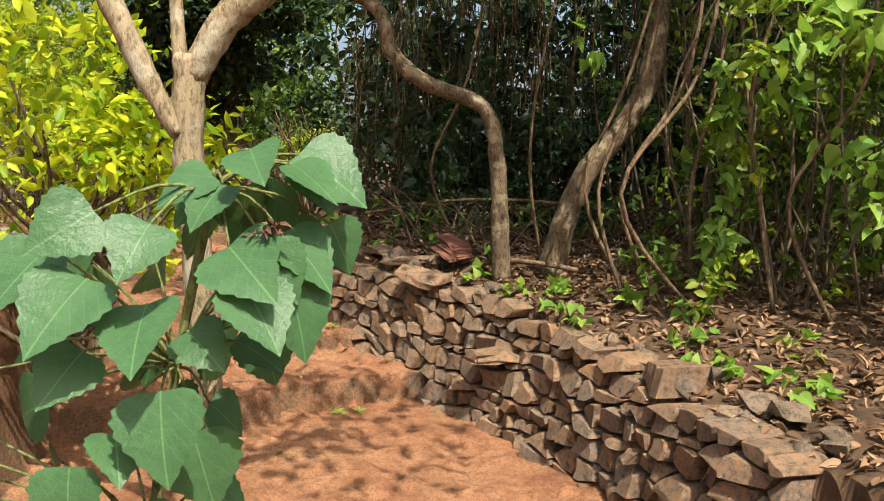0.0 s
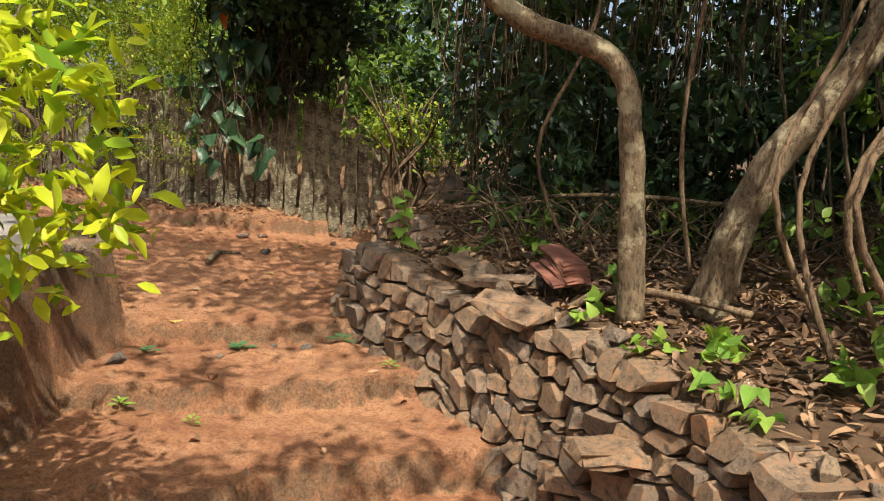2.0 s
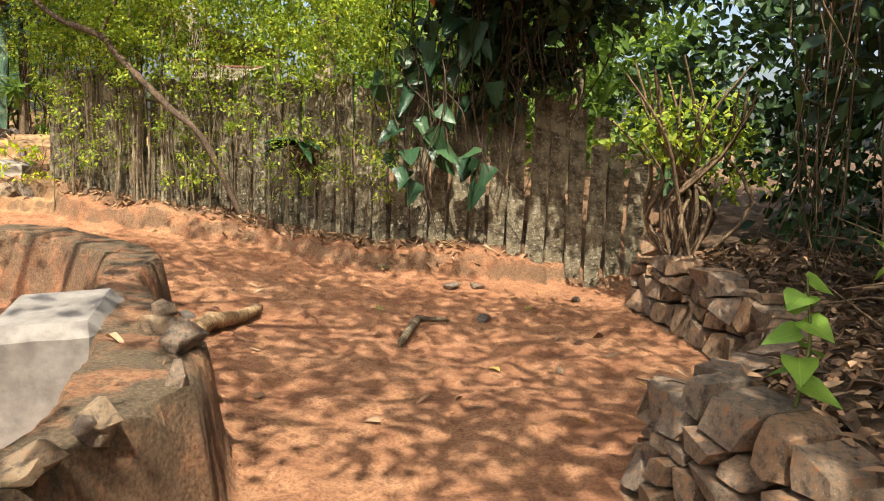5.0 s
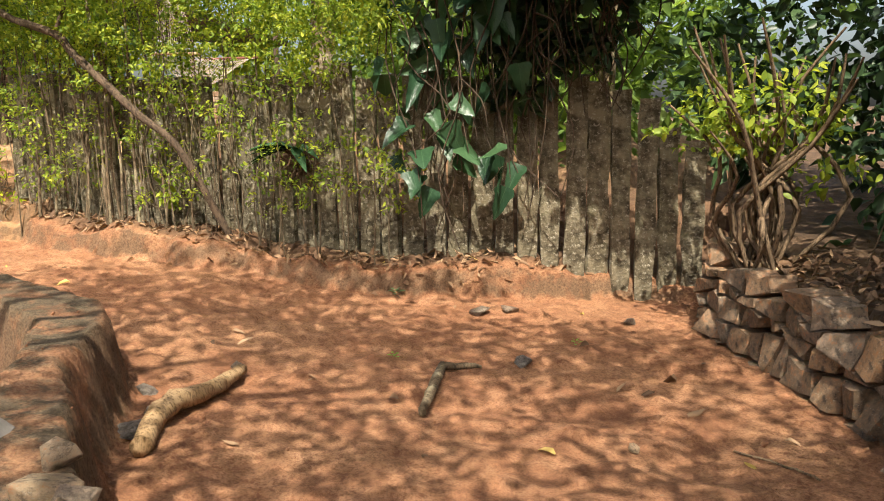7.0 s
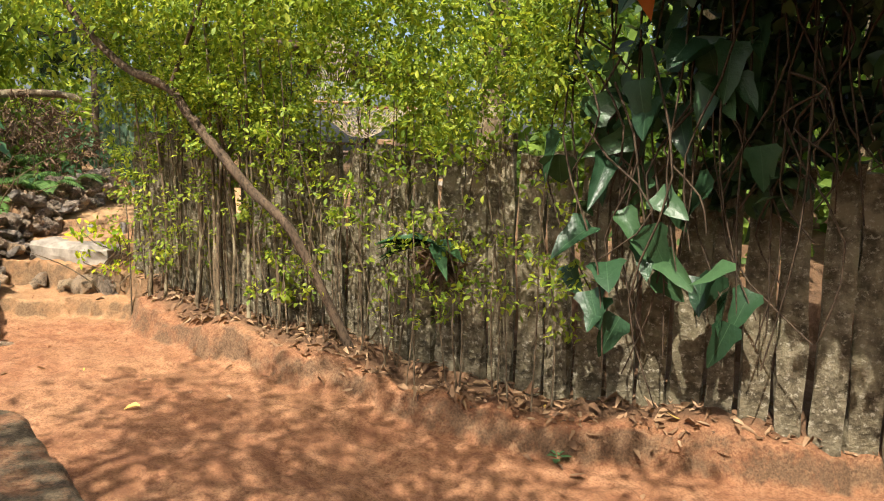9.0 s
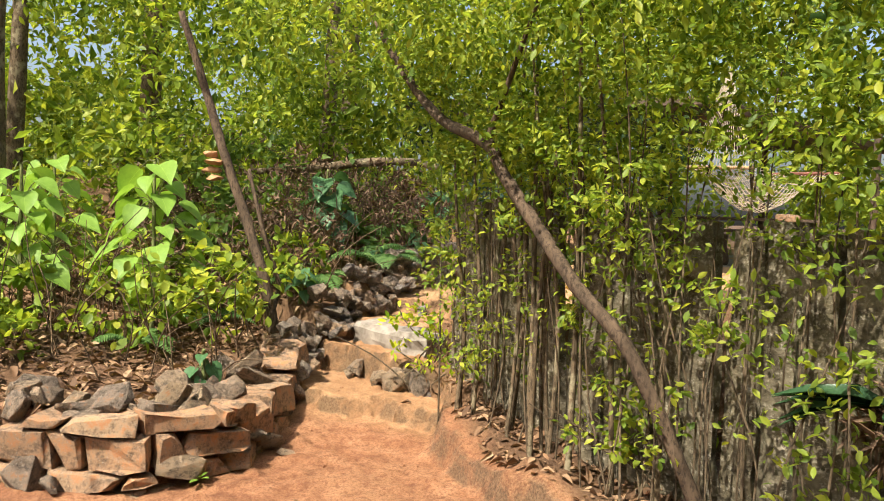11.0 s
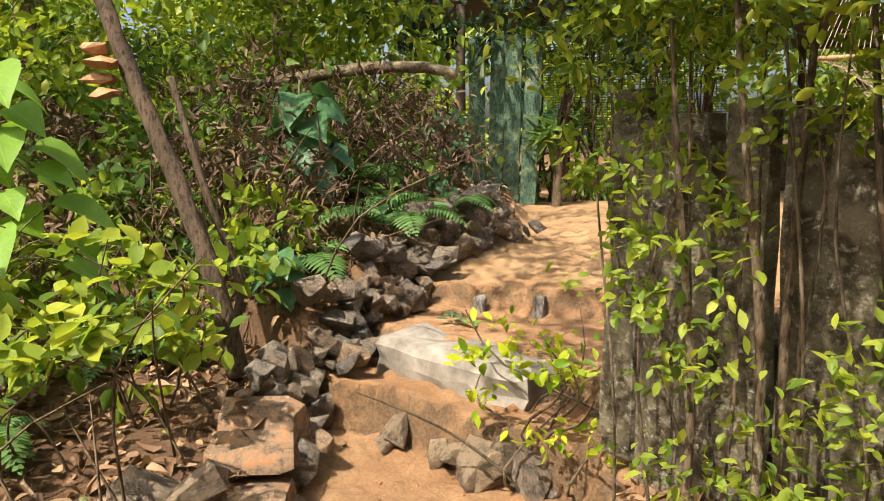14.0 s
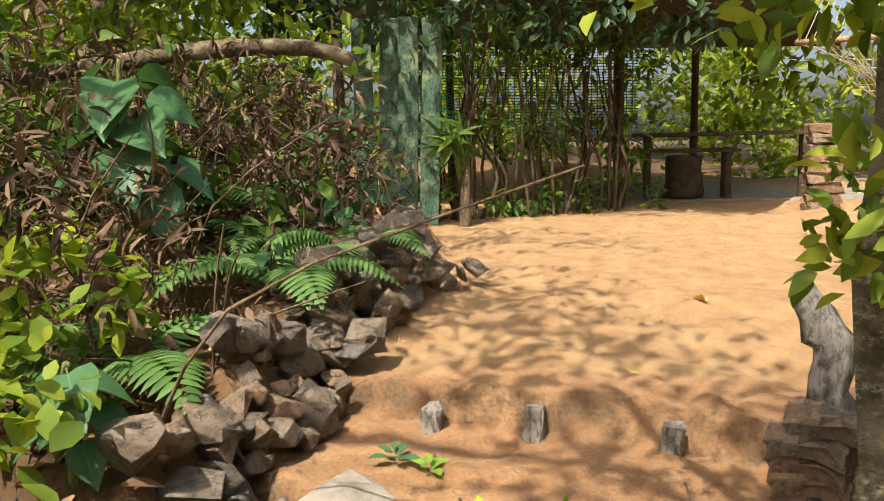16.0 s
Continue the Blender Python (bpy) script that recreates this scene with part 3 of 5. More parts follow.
# ---- dry stone walls ----
def stone_wall(name, pts, low, high, cell, material, label, depth=0.2, lean=0.06, bulge=0.045, category="wall"):
    """Fitted rough stones in wandering courses along pts; low and high are functions of (x, y)."""
    x0, y0 = pts[0]
    wall = thing(name, (x0, y0, low(x0, y0)), label, category, kind="structure")
    total, off = length_of(pts), np.array(wall.location)
    seed = int(rng.integers(1000))

    def course(r, s):
        s = np.asarray(s, float)
        return r * cell[1] + cell[1] * (0.62 * fbm(s, s * 0 + r * 3.7, 1.5 / cell[0] * 0.35, seed, 3) + 0.10 * np.sin(s * 2.1 + r)) - 0.05

    def world(s, z, d):
        x, y, a = along(pts, min(max(s, 0.0), total - 0.001))
        lo = low(x, y)
        back = lean * z / 0.5 - d
        return np.array((x + math.sin(a) * back, y - math.cos(a) * back, lo + z)) - off

    for r in range(14):
        cuts = [0.0]
        while cuts[-1] < total:
            cuts.append(cuts[-1] + cell[0] * rng.uniform(0.5, 1.6))
        for s0, s1 in zip(cuts, cuts[1:]):
            x, y, _ = along(pts, min((s0 + s1) / 2, total - 0.01))
            if s1 > total or course(r, s0) + cell[1] * 0.35 > high(x, y) - low(x, y):
                continue
            sk0, sk1 = rng.normal(size=2) * cell[1] * 0.2
            w = s1 - s0
            loop = [(s0 - sk0, course(r, s0 - sk0)), (s0 + w * rng.uniform(0.3, 0.7), 0), (s1 - sk1, course(r, s1 - sk1)), (s1 + rng.normal() * 0.01, 0), (s1 + sk1, course(r + 1, s1 + sk1)),
                    (s0 + w * rng.uniform(0.3, 0.7), 1), (s0 + sk0, course(r + 1, s0 + sk0)), (s0 + rng.normal() * 0.01, 0)]
            p = np.array(loop, float)
            p[1, 1], p[5, 1] = course(r, p[1, 0]) - 0.004, course(r + 1, p[5, 0]) + 0.004
            p[3, 1], p[7, 1] = (p[2, 1] + p[4, 1]) / 2, (p[0, 1] + p[6, 1]) / 2
            mid = p.mean(0)
            q = mid + (p - mid) * (1 - 0.018 / max(0.05, cell[1]) - rng.uniform(0.0, 0.05))
            front = mid + (p - mid) * rng.uniform(0.62, 0.86, (8, 1))
            tilt, base = rng.normal(size=2) * 0.22, bulge * rng.uniform(0.4, 1.6)
            vs = [world(s, z, -depth) for s, z in q] + [world(s, z, 0.0 + 0.006 * rng.normal()) for s, z in q]
            vs += [world(s, z, base + (s - mid[0]) * tilt[0] + (z - mid[1]) * tilt[1]) for s, z in front]
            cen = np.mean(vs, axis=0)
            fs = []
            for k in range(8):
                n = (k + 1) % 8
                for lo_, hi_ in ((0, 8), (8, 16)):
                    fs += [(lo_ + k, lo_ + n, hi_ + n), (lo_ + k, hi_ + n, hi_ + k)]
            fs += [(16, 16 + k, 17 + k) for k in range(1, 7)]
            ob = child("stone", mesh_of("stone", np.array(vs) - cen, fs, material), wall)
            ob.location = cen
    return wall


def below(x, y):
    return ground_z(x - 0.25, y - 0.12)


MAIN_LOW = ([3, 6.2, 6.8, 7.4, 8, 9], [-0.52, -0.48, -0.22, -0.10, -0.02, -0.07])
MAIN_HIGH = ([1, 4.2, 5.2, 6.8, 8, 9.2], [0.20, 0.25, 0.38, 0.46, 0.54, 0.48])
stone_wall("stone_wall", WALL[3:13], lambda x, y: float(np.interp(y, *MAIN_LOW)), lambda x, y: float(np.interp(y, *MAIN_HIGH)), (0.19, 0.115), STONE, "dry stone retaining wall of rough brown rocks beside earth steps", lean=0.13, bulge=0.06)
stone_wall("stone_wall", WALL[12:18], lambda x, y: -0.08, lambda x, y: 0.50, (0.24, 0.13), STONE, "crumbling earth and stone retaining wall below a shrub", bulge=0.03)
stone_wall("low_stone_wall", LOW[7:0:-1], lambda x, y: 0.16, lambda x, y: 0.74, (0.32, 0.175), LOWSTONE, "low wall of large orange-brown stones", depth=0.3, lean=0.02, bulge=0.045)


def rock_pile(name, pts, n, spread, size, lift, label, material=DARKROCK):
    base = thing(name, (*pts[0], ground_z(*pts[0])), label, "rocks", kind="structure")
    kinds = [rock_mesh("rock", material, (1, 1, 1), 14, 0.45) for _ in range(12)]
    total = length_of(pts)
    for i in range(n):
        x, y, a = along(pts, rng.uniform(0, total))
        nx, ny = math.sin(a), -math.cos(a)
        o = rng.normal() * spread
        x, y = x + nx * o, y + ny * o
        w = size * rng.uniform(0.55, 1.5)
        ob = child("rock", kinds[int(rng.integers(12))], base)
        z = max(ground_z(x, y), ground_z(x - nx * 0.1, y - ny * 0.1) - 0.25) + lift * rng.random()
        ob.matrix_basis = Matrix.Translation(-base.location) @ pose(x, y, z + w * 0.18, *(rng.normal(size=3) * (25, 25, 90))) @ Matrix.Diagonal((w, w * rng.uniform(0.6, 0.9), w * rng.uniform(0.45, 0.8), 1))


rock_pile("rock_border", [(-10.75, 11.02), (-11.3, 11.3), (-11.72, 11.65), (-12.1, 12.1), (-12.45, 12.55), (-12.9, 13.15), (-13.45, 14.0)], 250, 0.09, 0.18, 0.14, "loose grey and brown rocks bordering the steps")
rock_pile("rock_border", [(-9.75, 8.9), (-9.4, 9.6), (-9.6, 10.2), (-10.05, 10.55), (-10.6, 10.8)], 50, 0.14, 0.26, 0.06, "loose flat stones on top of the low wall", CAPSTONE)
rock_pile("rock_border", [(1.75, 3.2), (1.35, 4.3), (0.85, 5.25), (0.3, 6.1), (-0.42, 6.95), (-0.98, 7.55)], 60, 0.10, 0.17, 0.03, "flat stones capping the retaining wall", CAPSTONE)
rock_pile("parapet_stones", [(-2.88, 5.7), (-2.98, 6.5), (-3.1, 7.0), (-3.45, 7.4), (-3.95, 7.72)], 12, 0.02, 0.15, 0.0, "stones bedded in the top of the earth parapet", CAPSTONE)
rock_pile("step_stones", [(-11.5, 11.55), (-10.9, 11.83), (-10.35, 12.1)], 14, 0.03, 0.22, 0.02, "rough stones edging the earth step", CAPSTONE)


# ---- trees ----
def tree(name, label, limbs, bark, crown=None, leaf=LEAF_MID, ll=0.09, lw=0.045, shape=DIAMOND):
    base = limbs[0][0][0]
    root = thing(name, base, label, "tree")
    off = np.array(base)
    for i, (pts, rad) in enumerate(limbs):
        p = [np.array(q, float) - off for q in pts]
        child("trunk" if i == 0 else "limb", tubes_mesh("trunk" if i == 0 else "limb", [tube(p, rad, 12, 6)], bark), root)
    if crown:
        me = foliage("crown", [(b[0] - off[0], b[1] - off[1], b[2] - off[2], *b[3:]) for b in crown], ll, lw, leaf, shape)
        tagged(child("crown", me, root), kind="stuff")
    return root


tree("tree", "pale-barked tree forking above a large-leaved plant",
     [([(-0.93, 2.84, -0.6), (-0.90, 2.84, 0.2), (-0.96, 2.84, 1.0), (-1.0, 2.84, 1.5), (-0.99, 2.84, 1.82)], [0.075, 0.06, 0.056, 0.062, 0.066]),
      ([(-0.98, 2.84, 1.74), (-0.85, 2.82, 1.95), (-0.62, 2.8, 2.15), (-0.3, 2.78, 2.6), (0.2, 2.8, 3.4)], [0.055, 0.06, 0.055, 0.05, 0.035]),
      ([(-1.02, 2.84, 1.7), (-1.05, 2.86, 2.0), (-1.1, 2.9, 2.5), (-1.2, 3.0, 3.3)], [0.03, 0.026, 0.022, 0.015]),
      ([(-1.02, 2.8, 1.52), (-1.12, 2.78, 1.7), (-1.25, 2.76, 1.98), (-1.42, 2.76, 2.3), (-1.7, 2.8, 3.2)], [0.03, 0.042, 0.042, 0.04, 0.025])],
     BARK_PALE, [(0.6, 2.2, 4.4, 1.1, 1.2, 0.5, 420), (-1.8, 3.6, 4.2, 0.9, 0.8, 0.4, 260)], LEAF_MID, 0.15, 0.09, OVAL)
tree("tree", "slender brown tree bending over the stone wall",
     [([(0.50, 6.42, 0.5), (0.47, 6.42, 1.0), (0.42, 6.42, 1.5), (0.30, 6.42, 1.92), (-0.2, 6.45, 2.12), (-0.48, 6.45, 2.35), (-0.62, 6.45, 2.7), (-1.2, 6.4, 3.0), (-2.0, 6.2, 3.6)],
       [0.085, 0.072, 0.066, 0.062, 0.062, 0.066, 0.06, 0.05, 0.03])],
     BARK, [(-2.2, 5.9, 4.6, 1.4, 1.1, 0.5, 420), (-0.8, 6.0, 4.4, 1.3, 1.1, 0.4, 420)], LEAF_MID, 0.14, 0.08, OVAL)
tree("tree", "thick leaning brown trunk covered with vines",
     [([(0.92, 6.5, 0.55), (1.02, 6.5, 1.0), (1.2, 6.52, 1.45), (1.5, 6.55, 1.85), (1.7, 6.6, 2.3), (1.75, 6.7, 3.2), (1.6, 6.8, 4.6)], [0.12, 0.10, 0.095, 0.09, 0.085, 0.08, 0.06])],
     BARK, [(1.6, 6.0, 5.2, 1.8, 1.6, 0.7, 2400)], LEAF_DARK, 0.14, 0.08, OVAL)
tree("shrub_tree", "leaning thin tree with forked stem above the rock border",
     [([(-11.6, 11.1, 0.85), (-11.70, 11.02, 1.35), (-11.9, 10.88, 1.9), (-12.1, 10.70, 2.5), (-12.3, 10.55, 3.1), (-12.4, 10.3, 3.9)], [0.06, 0.052, 0.048, 0.045, 0.04, 0.03]),
      ([(-11.66, 11.08, 1.0), (-11.9, 11.2, 1.3), (-11.95, 11.05, 1.8), (-12.2, 10.95, 2.4)], [0.025, 0.024, 0.022, 0.016])],
     BARK_DARK, [(-12.5, 11.2, 4.3, 0.8, 0.8, 0.6, 500)], LEAF_SHRUB, 0.12, 0.06)
tree("arching_tree", "arching brown branch with fine yellow-green leaves over the fence",
     [([(-6.85, 12.1, 0.4), (-7.05, 11.9, 1.0), (-7.25, 11.78, 1.42), (-7.6, 11.72, 1.68), (-8.05, 11.7, 2.03), (-8.38, 11.7, 2.28), (-8.6, 11.7, 2.47), (-9.25, 11.68, 2.68), (-9.75, 11.6, 3.05), (-10.15, 11.5, 3.5), (-10.7, 11.4, 4.1)],
       [0.036, 0.034, 0.034, 0.036, 0.038, 0.038, 0.038, 0.034, 0.03, 0.026, 0.018]),
      ([(-8.6, 11.7, 2.47), (-8.4, 11.72, 2.8), (-8.1, 11.75, 3.3)], [0.024, 0.018, 0.01])],
     BARK_DARK, [(-8.6, 11.6, 3.5, 1.1, 0.9, 0.6, 3600), (-7.2, 11.9, 3.4, 1.2, 0.7, 0.6, 3400), (-9.4, 11.2, 3.7, 0.9, 0.8, 0.6, 2400), (-9.9, 12.0, 2.9, 0.3, 0.4, 0.5, 1000), (-10.04, 12.06, 2.36, 0.12, 0.10, 0.16, 70), (-9.98, 12.02, 1.95, 0.08, 0.08, 0.14, 45)], LEAF_SHRUB, 0.062, 0.03, OVAL)


# ---- shrub leaning on the fence ----
def stems(n, area, height, r, sway, foot=None):
    out = []
    for _ in range(n):
        x, y = area(rng)
        z = ground_z(x, y) - 0.03 if foot is None else foot
        dx, dy = np.clip(rng.normal(size=2), -1.3, 1.3) * sway
        h = height * rng.uniform(0.6, 1.15)
        k = rng.normal(size=2) * sway * 0.5
        out.append(tube([(x, y, z), (x + k[0], y + k[1], z + h * 0.35), (x + dx * 0.8 - k[0] * 0.3, y + dy * 0.8, z + h * 0.7), (x + dx * 1.5, y + dy * 1.5, z + h)],
                        [r * rng.uniform(0.6, 1.3), r * 0.9, r * 0.7, r * 0.35], 4, 3))
    return out


hedge = thing("fence_shrub", (-7.6, 12.3, 0.35), "tall twiggy shrub with small yellow-green leaves against the fence", "shrub")
o = -np.array(hedge.location)
child("brushwood", tubes_mesh("brushwood", [(v + o, q) for v, q in stems(46, lambda g: ((lambda x: (x, float(np.interp(x, [-10, -8, -5.2], [12.2, 12.12, 12.42])) - g.uniform(0, 0.25)))(g.uniform(-9.75, -5.3))), 2.2, 0.008, 0.13)], STEM), hedge)["kind"] = "stuff"
child("brushwood", tubes_mesh("brushwood", [(v + o, q) for v, q in stems(15, lambda g: ((lambda x: (x, float(np.interp(x, [-10, -8, -5.2], [12.2, 12.12, 12.42])) - g.uniform(0, 0.25)))(g.uniform(-9.7, -6.2))), 2.6, 0.02, 0.08)], BARK), hedge)["kind"] = "stuff"
bl = []
for _ in range(150):
    x = rng.uniform(-9.75, -5.1)
    hgt = rng.uniform(0.4, 2.9) ** 1.0
    bl.append((x, float(np.interp(x, [-10, -8, -5.2], [12.15, 12.1, 12.4])) - rng.uniform(0, 0.4), 0.5 + hgt, 0.3, 0.22, 0.2, 55 + 90 * (hgt > 1.4)))
for _ in range(120):
    bl.append((rng.uniform(-10.0, -5.0), rng.uniform(11.8, 13.0), rng.uniform(2.2, 3.6), 0.4, 0.35, 0.3, 150))
bl = [(b[0] + o[0], b[1] + o[1], b[2] + o[2], *b[3:]) for b in bl]
child("foliage", foliage("foliage", bl, 0.05, 0.025, LEAF_SHRUB, OVAL, 0.1), hedge)["kind"] = "stuff"

# ---- creeper mass over the end of the fence ----
creeper = thing("creeper", (-4.2, 13.0, 0.4), "dark climbing creeper with arrow-shaped leaves hanging over the fence, plus unseen clumps added to shade it", "creeper")
o = -np.array(creeper.location)
vines = []
for _ in range(75):
    x = rng.uniform(-5.2, -3.2)
    y = float(np.interp(x, [-5.3, -2.6], [12.5, 13.4])) - rng.uniform(0.02, 0.4)
    zt, zb = rng.uniform(2.2, 3.6), rng.uniform(0.3, 2.2) if x < -3.9 else rng.uniform(1.6, 2.3)
    k = rng.normal(size=3) * 0.12
    vines.append(tube([(x, y, zt), (x + k[0], y - 0.05, zt * 0.65 + zb * 0.35), (x + k[1], y - 0.03, zt * 0.3 + zb * 0.7), (x + k[2], y, zb)], [0.010, 0.009, 0.008, 0.005], 3, 3))
child("vine_tangle", tubes_mesh("vine_tangle", [(v + o, q) for v, q in vines], BARK_DARK), creeper)["kind"] = "stuff"
# clumps near y 11.9, z 3.7 are out of view, added to shade slabs
child("foliage", foliage("foliage", [(-4.5 + o[0], 12.95 + o[1], 2.9 + o[2], 0.7, 0.4, 0.75, 900), (-3.6 + o[0], 13.15 + o[1], 3.0 + o[2], 0.8, 0.4, 0.55, 700), (-4.15 + o[0], 12.9 + o[1], 2.1 + o[2], 0.4, 0.2, 0.6, 420), (-4.1 + o[0], 12.3 + o[1], 3.3 + o[2], 1.0, 0.5, 0.4, 900), (-3.2 + o[0], 12.7 + o[1], 3.1 + o[2], 0.8, 0.5, 0.5, 800), (-3.9 + o[0], 13.0 + o[1], 2.25 + o[2], 0.7, 0.2, 0.25, 420), (-2.7 + o[0], 11.9 + o[1], 3.7 + o[2], 0.8, 0.6, 0.35, 1700), (-3.5 + o[0], 12.0 + o[1], 3.6 + o[2], 0.8, 0.5, 0.3, 1300), (-4.5 + o[0], 11.8 + o[1], 3.7 + o[2], 0.7, 0.5, 0.3, 900), (-3.7 + o[0], 11.9 + o[1], 3.8 + o[2], 0.8, 0.5, 0.35, 800), (-1.6 + o[0], 13.6 + o[1], 2.4 + o[2], 0.8, 0.4, 1.1, 700)], 0.14, 0.09, LEAF_DARK, OVAL, 0.2), creeper)["kind"] = "stuff"
n = 70
px = rng.uniform(-5.25, -4.1, n)
pz = np.where(rng.random(n) < 0.55, rng.uniform(1.0, 2.5, n), rng.uniform(2.2, 3.4, n))
pp = np.stack([px, np.interp(px, [-5.3, -2.6], [12.5, 13.4]) - rng.uniform(0.15, 0.4, n), pz], -1) + o
child("large_foliage", leaves_mesh("large_foliage", pp, unit(rng.normal(size=(n, 3)) * 0.5 + (0, -0.3, -0.9)), unit(rng.normal(size=(n, 3)) * 0.5 + (0, -1, 0.4)), rng.uniform(0.22, 0.4, n), rng.uniform(0.16, 0.28, n), ARROW, LEAF_ARROW, 0.3), creeper, "glossy arrow-shaped leaves")["kind"] = "stuff"


# ---- bushes ----
def bush(name, at, label, n_stem, height, sway, blobs, leaf, ll, lw, shape=DIAMOND, bark=STEM, r=0.018):
    root = thing(name, at, label, "shrub")
    ax, ay, az = at
    st = stems(n_stem, lambda g: (ax + g.normal() * 0.08, ay + g.normal() * 0.08), height, r, sway, az - 0.05)
    child("brushwood", tubes_mesh("brushwood", [(v - np.array(at), q) for v, q in st], bark), root)["kind"] = "stuff"
    child("foliage", foliage("foliage", blobs, ll, lw, leaf, shape, 0.2), root)["kind"] = "stuff"
    return root


bush("yellow_bush", (-2.05, 4.12, 0.35), "bright yellow-green leafy bush", 22, 1.4, 0.28,
     [(-0.1, 0, 1.35, 0.85, 0.6, 0.5, 900), (0.5, -0.1, 1.1, 0.42, 0.4, 0.4, 480), (-0.8, 0.2, 1.4, 0.6, 0.6, 0.5, 500), (0.2, 0, 0.75, 0.6, 0.5, 0.35, 350)], LEAF_YELLOW, 0.10, 0.045, OVAL)
bush("bush", (-2.15, 12.35, 0.45), "multi-stemmed shrub with small light green leaves beside the fence", 26, 1.6, 0.3,
     [(0.0, -0.1, 1.25, 0.55, 0.4, 0.35, 520), (0.4, 0, 0.9, 0.4, 0.4, 0.4, 260), (-0.4, -0.1, 1.0, 0.4, 0.2, 0.12, 140)], LEAF_SHRUB, 0.075, 0.04, OVAL, VINE, 0.022)


# ---- foreground plant with large leaves ----
def big_leaf_plant(name, at, label, leaf, specs, stem_pts, mat_leaf=LEAF_BIG, face=(0.1, -0.65, 0.85), shape=TOOTHED, broad=0.98):
    root = thing(name, at, label, "plant")
    a = np.array(at)
    child("stem", tubes_mesh("stem", [tube([np.array(p) - a for p in stem_pts], np.linspace(0.024, 0.012, len(stem_pts)), 8, 4)], GREENSTEM), root)
    top = np.array(stem_pts)
    for (x, y, z, yaw, dip, ln) in specs:
        p = np.array((x, y, z)) - a
        w = np.array([math.cos(radians(yaw)) * math.cos(radians(dip)), math.sin(radians(yaw)) * math.cos(radians(dip)), -math.sin(radians(dip))])
        up = unit(np.array(face) + rng.normal(size=3) * 0.25)
        lf = leaves_mesh("leaf", p[None], w[None], up[None], np.array([ln]), np.array([ln * broad]), shape, mat_leaf)
        ob = child("leaf", lf, root)
        k = top[np.argmin(np.abs(top[:, 2] - z + 0.1))] - a
        child("petiole", tubes_mesh("petiole", [tube([k, (k + p) / 2 + (0, 0, 0.04), p], [0.006, 0.005, 0.004], 5, 3)], GREENSTEM), root)


specs = []
g = np.random.default_rng(11)
for tier, (zc, cnt, rad) in enumerate(((1.40, 10, 0.15), (1.27, 11, 0.30), (1.08, 11, 0.34), (0.86, 10, 0.32), (0.62, 9, 0.32), (0.38, 9, 0.32))):
    for i in range(cnt):
        ang = 360 * (i + g.uniform(-0.25, 0.25)) / cnt + 25 * tier
        r = rad * g.uniform(0.7, 1.25)
        cx = -0.60 - 0.11 * tier
        specs.append((cx + r * math.cos(radians(ang)), 2.2 + r * math.sin(radians(ang)), zc + g.normal() * 0.05, ang + g.normal() * 12, g.uniform(20, 75), g.uniform(0.17, 0.26)))
big_leaf_plant("large_leaved_plant", (-0.85, 2.2, -0.5), "plant with large toothed green leaves and a dry brown flower head", LEAF_BIG, specs,
               [(-0.85, 2.2, -0.5), (-0.9, 2.2, 0.2), (-0.82, 2.18, 0.8), (-0.7, 2.15, 1.35)])


# ---- undergrowth and forest ----
def mass(name, label, blobs, ll, lw, leaf, shape=DIAMOND, category="undergrowth", shell=0.2, hang=0.2):
    ob = new(name, foliage(name, blobs, ll, lw, leaf, shape, shell, hang))
    return tagged(ob, label, category, kind="stuff")


def scatter_blobs(n, xr, yr, zr, size, count, base=True):
    """Clumps over a stretch of the plan; none on the path, the steps or the terrace."""
    out = []
    for _ in range(n):
        x, y = rng.uniform(*xr), rng.uniform(*yr)
        a, c = np.array([x]), np.array([y])
        if line_dist(a, c, LOW)[0] > -size - 0.15 and -20.5 < x < -8.5 and y < 23.5 and (x < -11.6 - 0.25 * (y - 15) or y < 12.5):
            continue
        z = rng.uniform(*zr) + (ground_z(x, y) if base else 0)
        s = size * rng.uniform(0.6, 1.4)
        out.append((x, y, z, s, s, s * 0.8, int(count * rng.uniform(0.6, 1.4))))
    return out


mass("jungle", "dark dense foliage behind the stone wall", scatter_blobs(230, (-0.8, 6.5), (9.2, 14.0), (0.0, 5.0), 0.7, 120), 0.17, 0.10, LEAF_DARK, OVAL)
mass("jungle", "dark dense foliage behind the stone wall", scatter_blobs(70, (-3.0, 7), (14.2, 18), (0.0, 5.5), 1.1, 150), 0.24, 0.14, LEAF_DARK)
mass("jungle", "mixed green foliage beside the stone wall", scatter_blobs(130, (2.6, 6.5), (3.5, 9.5), (0.0, 4.5), 0.5, 80), 0.13, 0.075, LEAF_MID, OVAL)
mass("forest", "green forest behind the fence", scatter_blobs(125, (-9.5, -3), (15.2, 25), (0.2, 6.0), 1.2, 200), 0.20, 0.11, LEAF_MID, OVAL)
mass("forest", "sunlit forest on the hillside", scatter_blobs(230, (-28, -15.0), (2, 15.5), (0.0, 7.5), 1.3, 230), 0.19, 0.10, LEAF_SHRUB)
mass("forest", "sunlit forest on the hillside", scatter_blobs(70, (-20, -14.0), (6, 15.0), (0.0, 4.5), 0.8, 150), 0.13, 0.07, LEAF_SHRUB, OVAL)
mass("forest", "tall forest far up the hill", scatter_blobs(130, (-42, -26), (-5, 30), (0, 12), 2.6, 220), 0.42, 0.22, LEAF_SHRUB)
mass("forest", "forest behind the shelter", scatter_blobs(150, (-32, -8), (25, 36), (0.0, 10), 2.0, 220), 0.32, 0.17, LEAF_SHRUB)
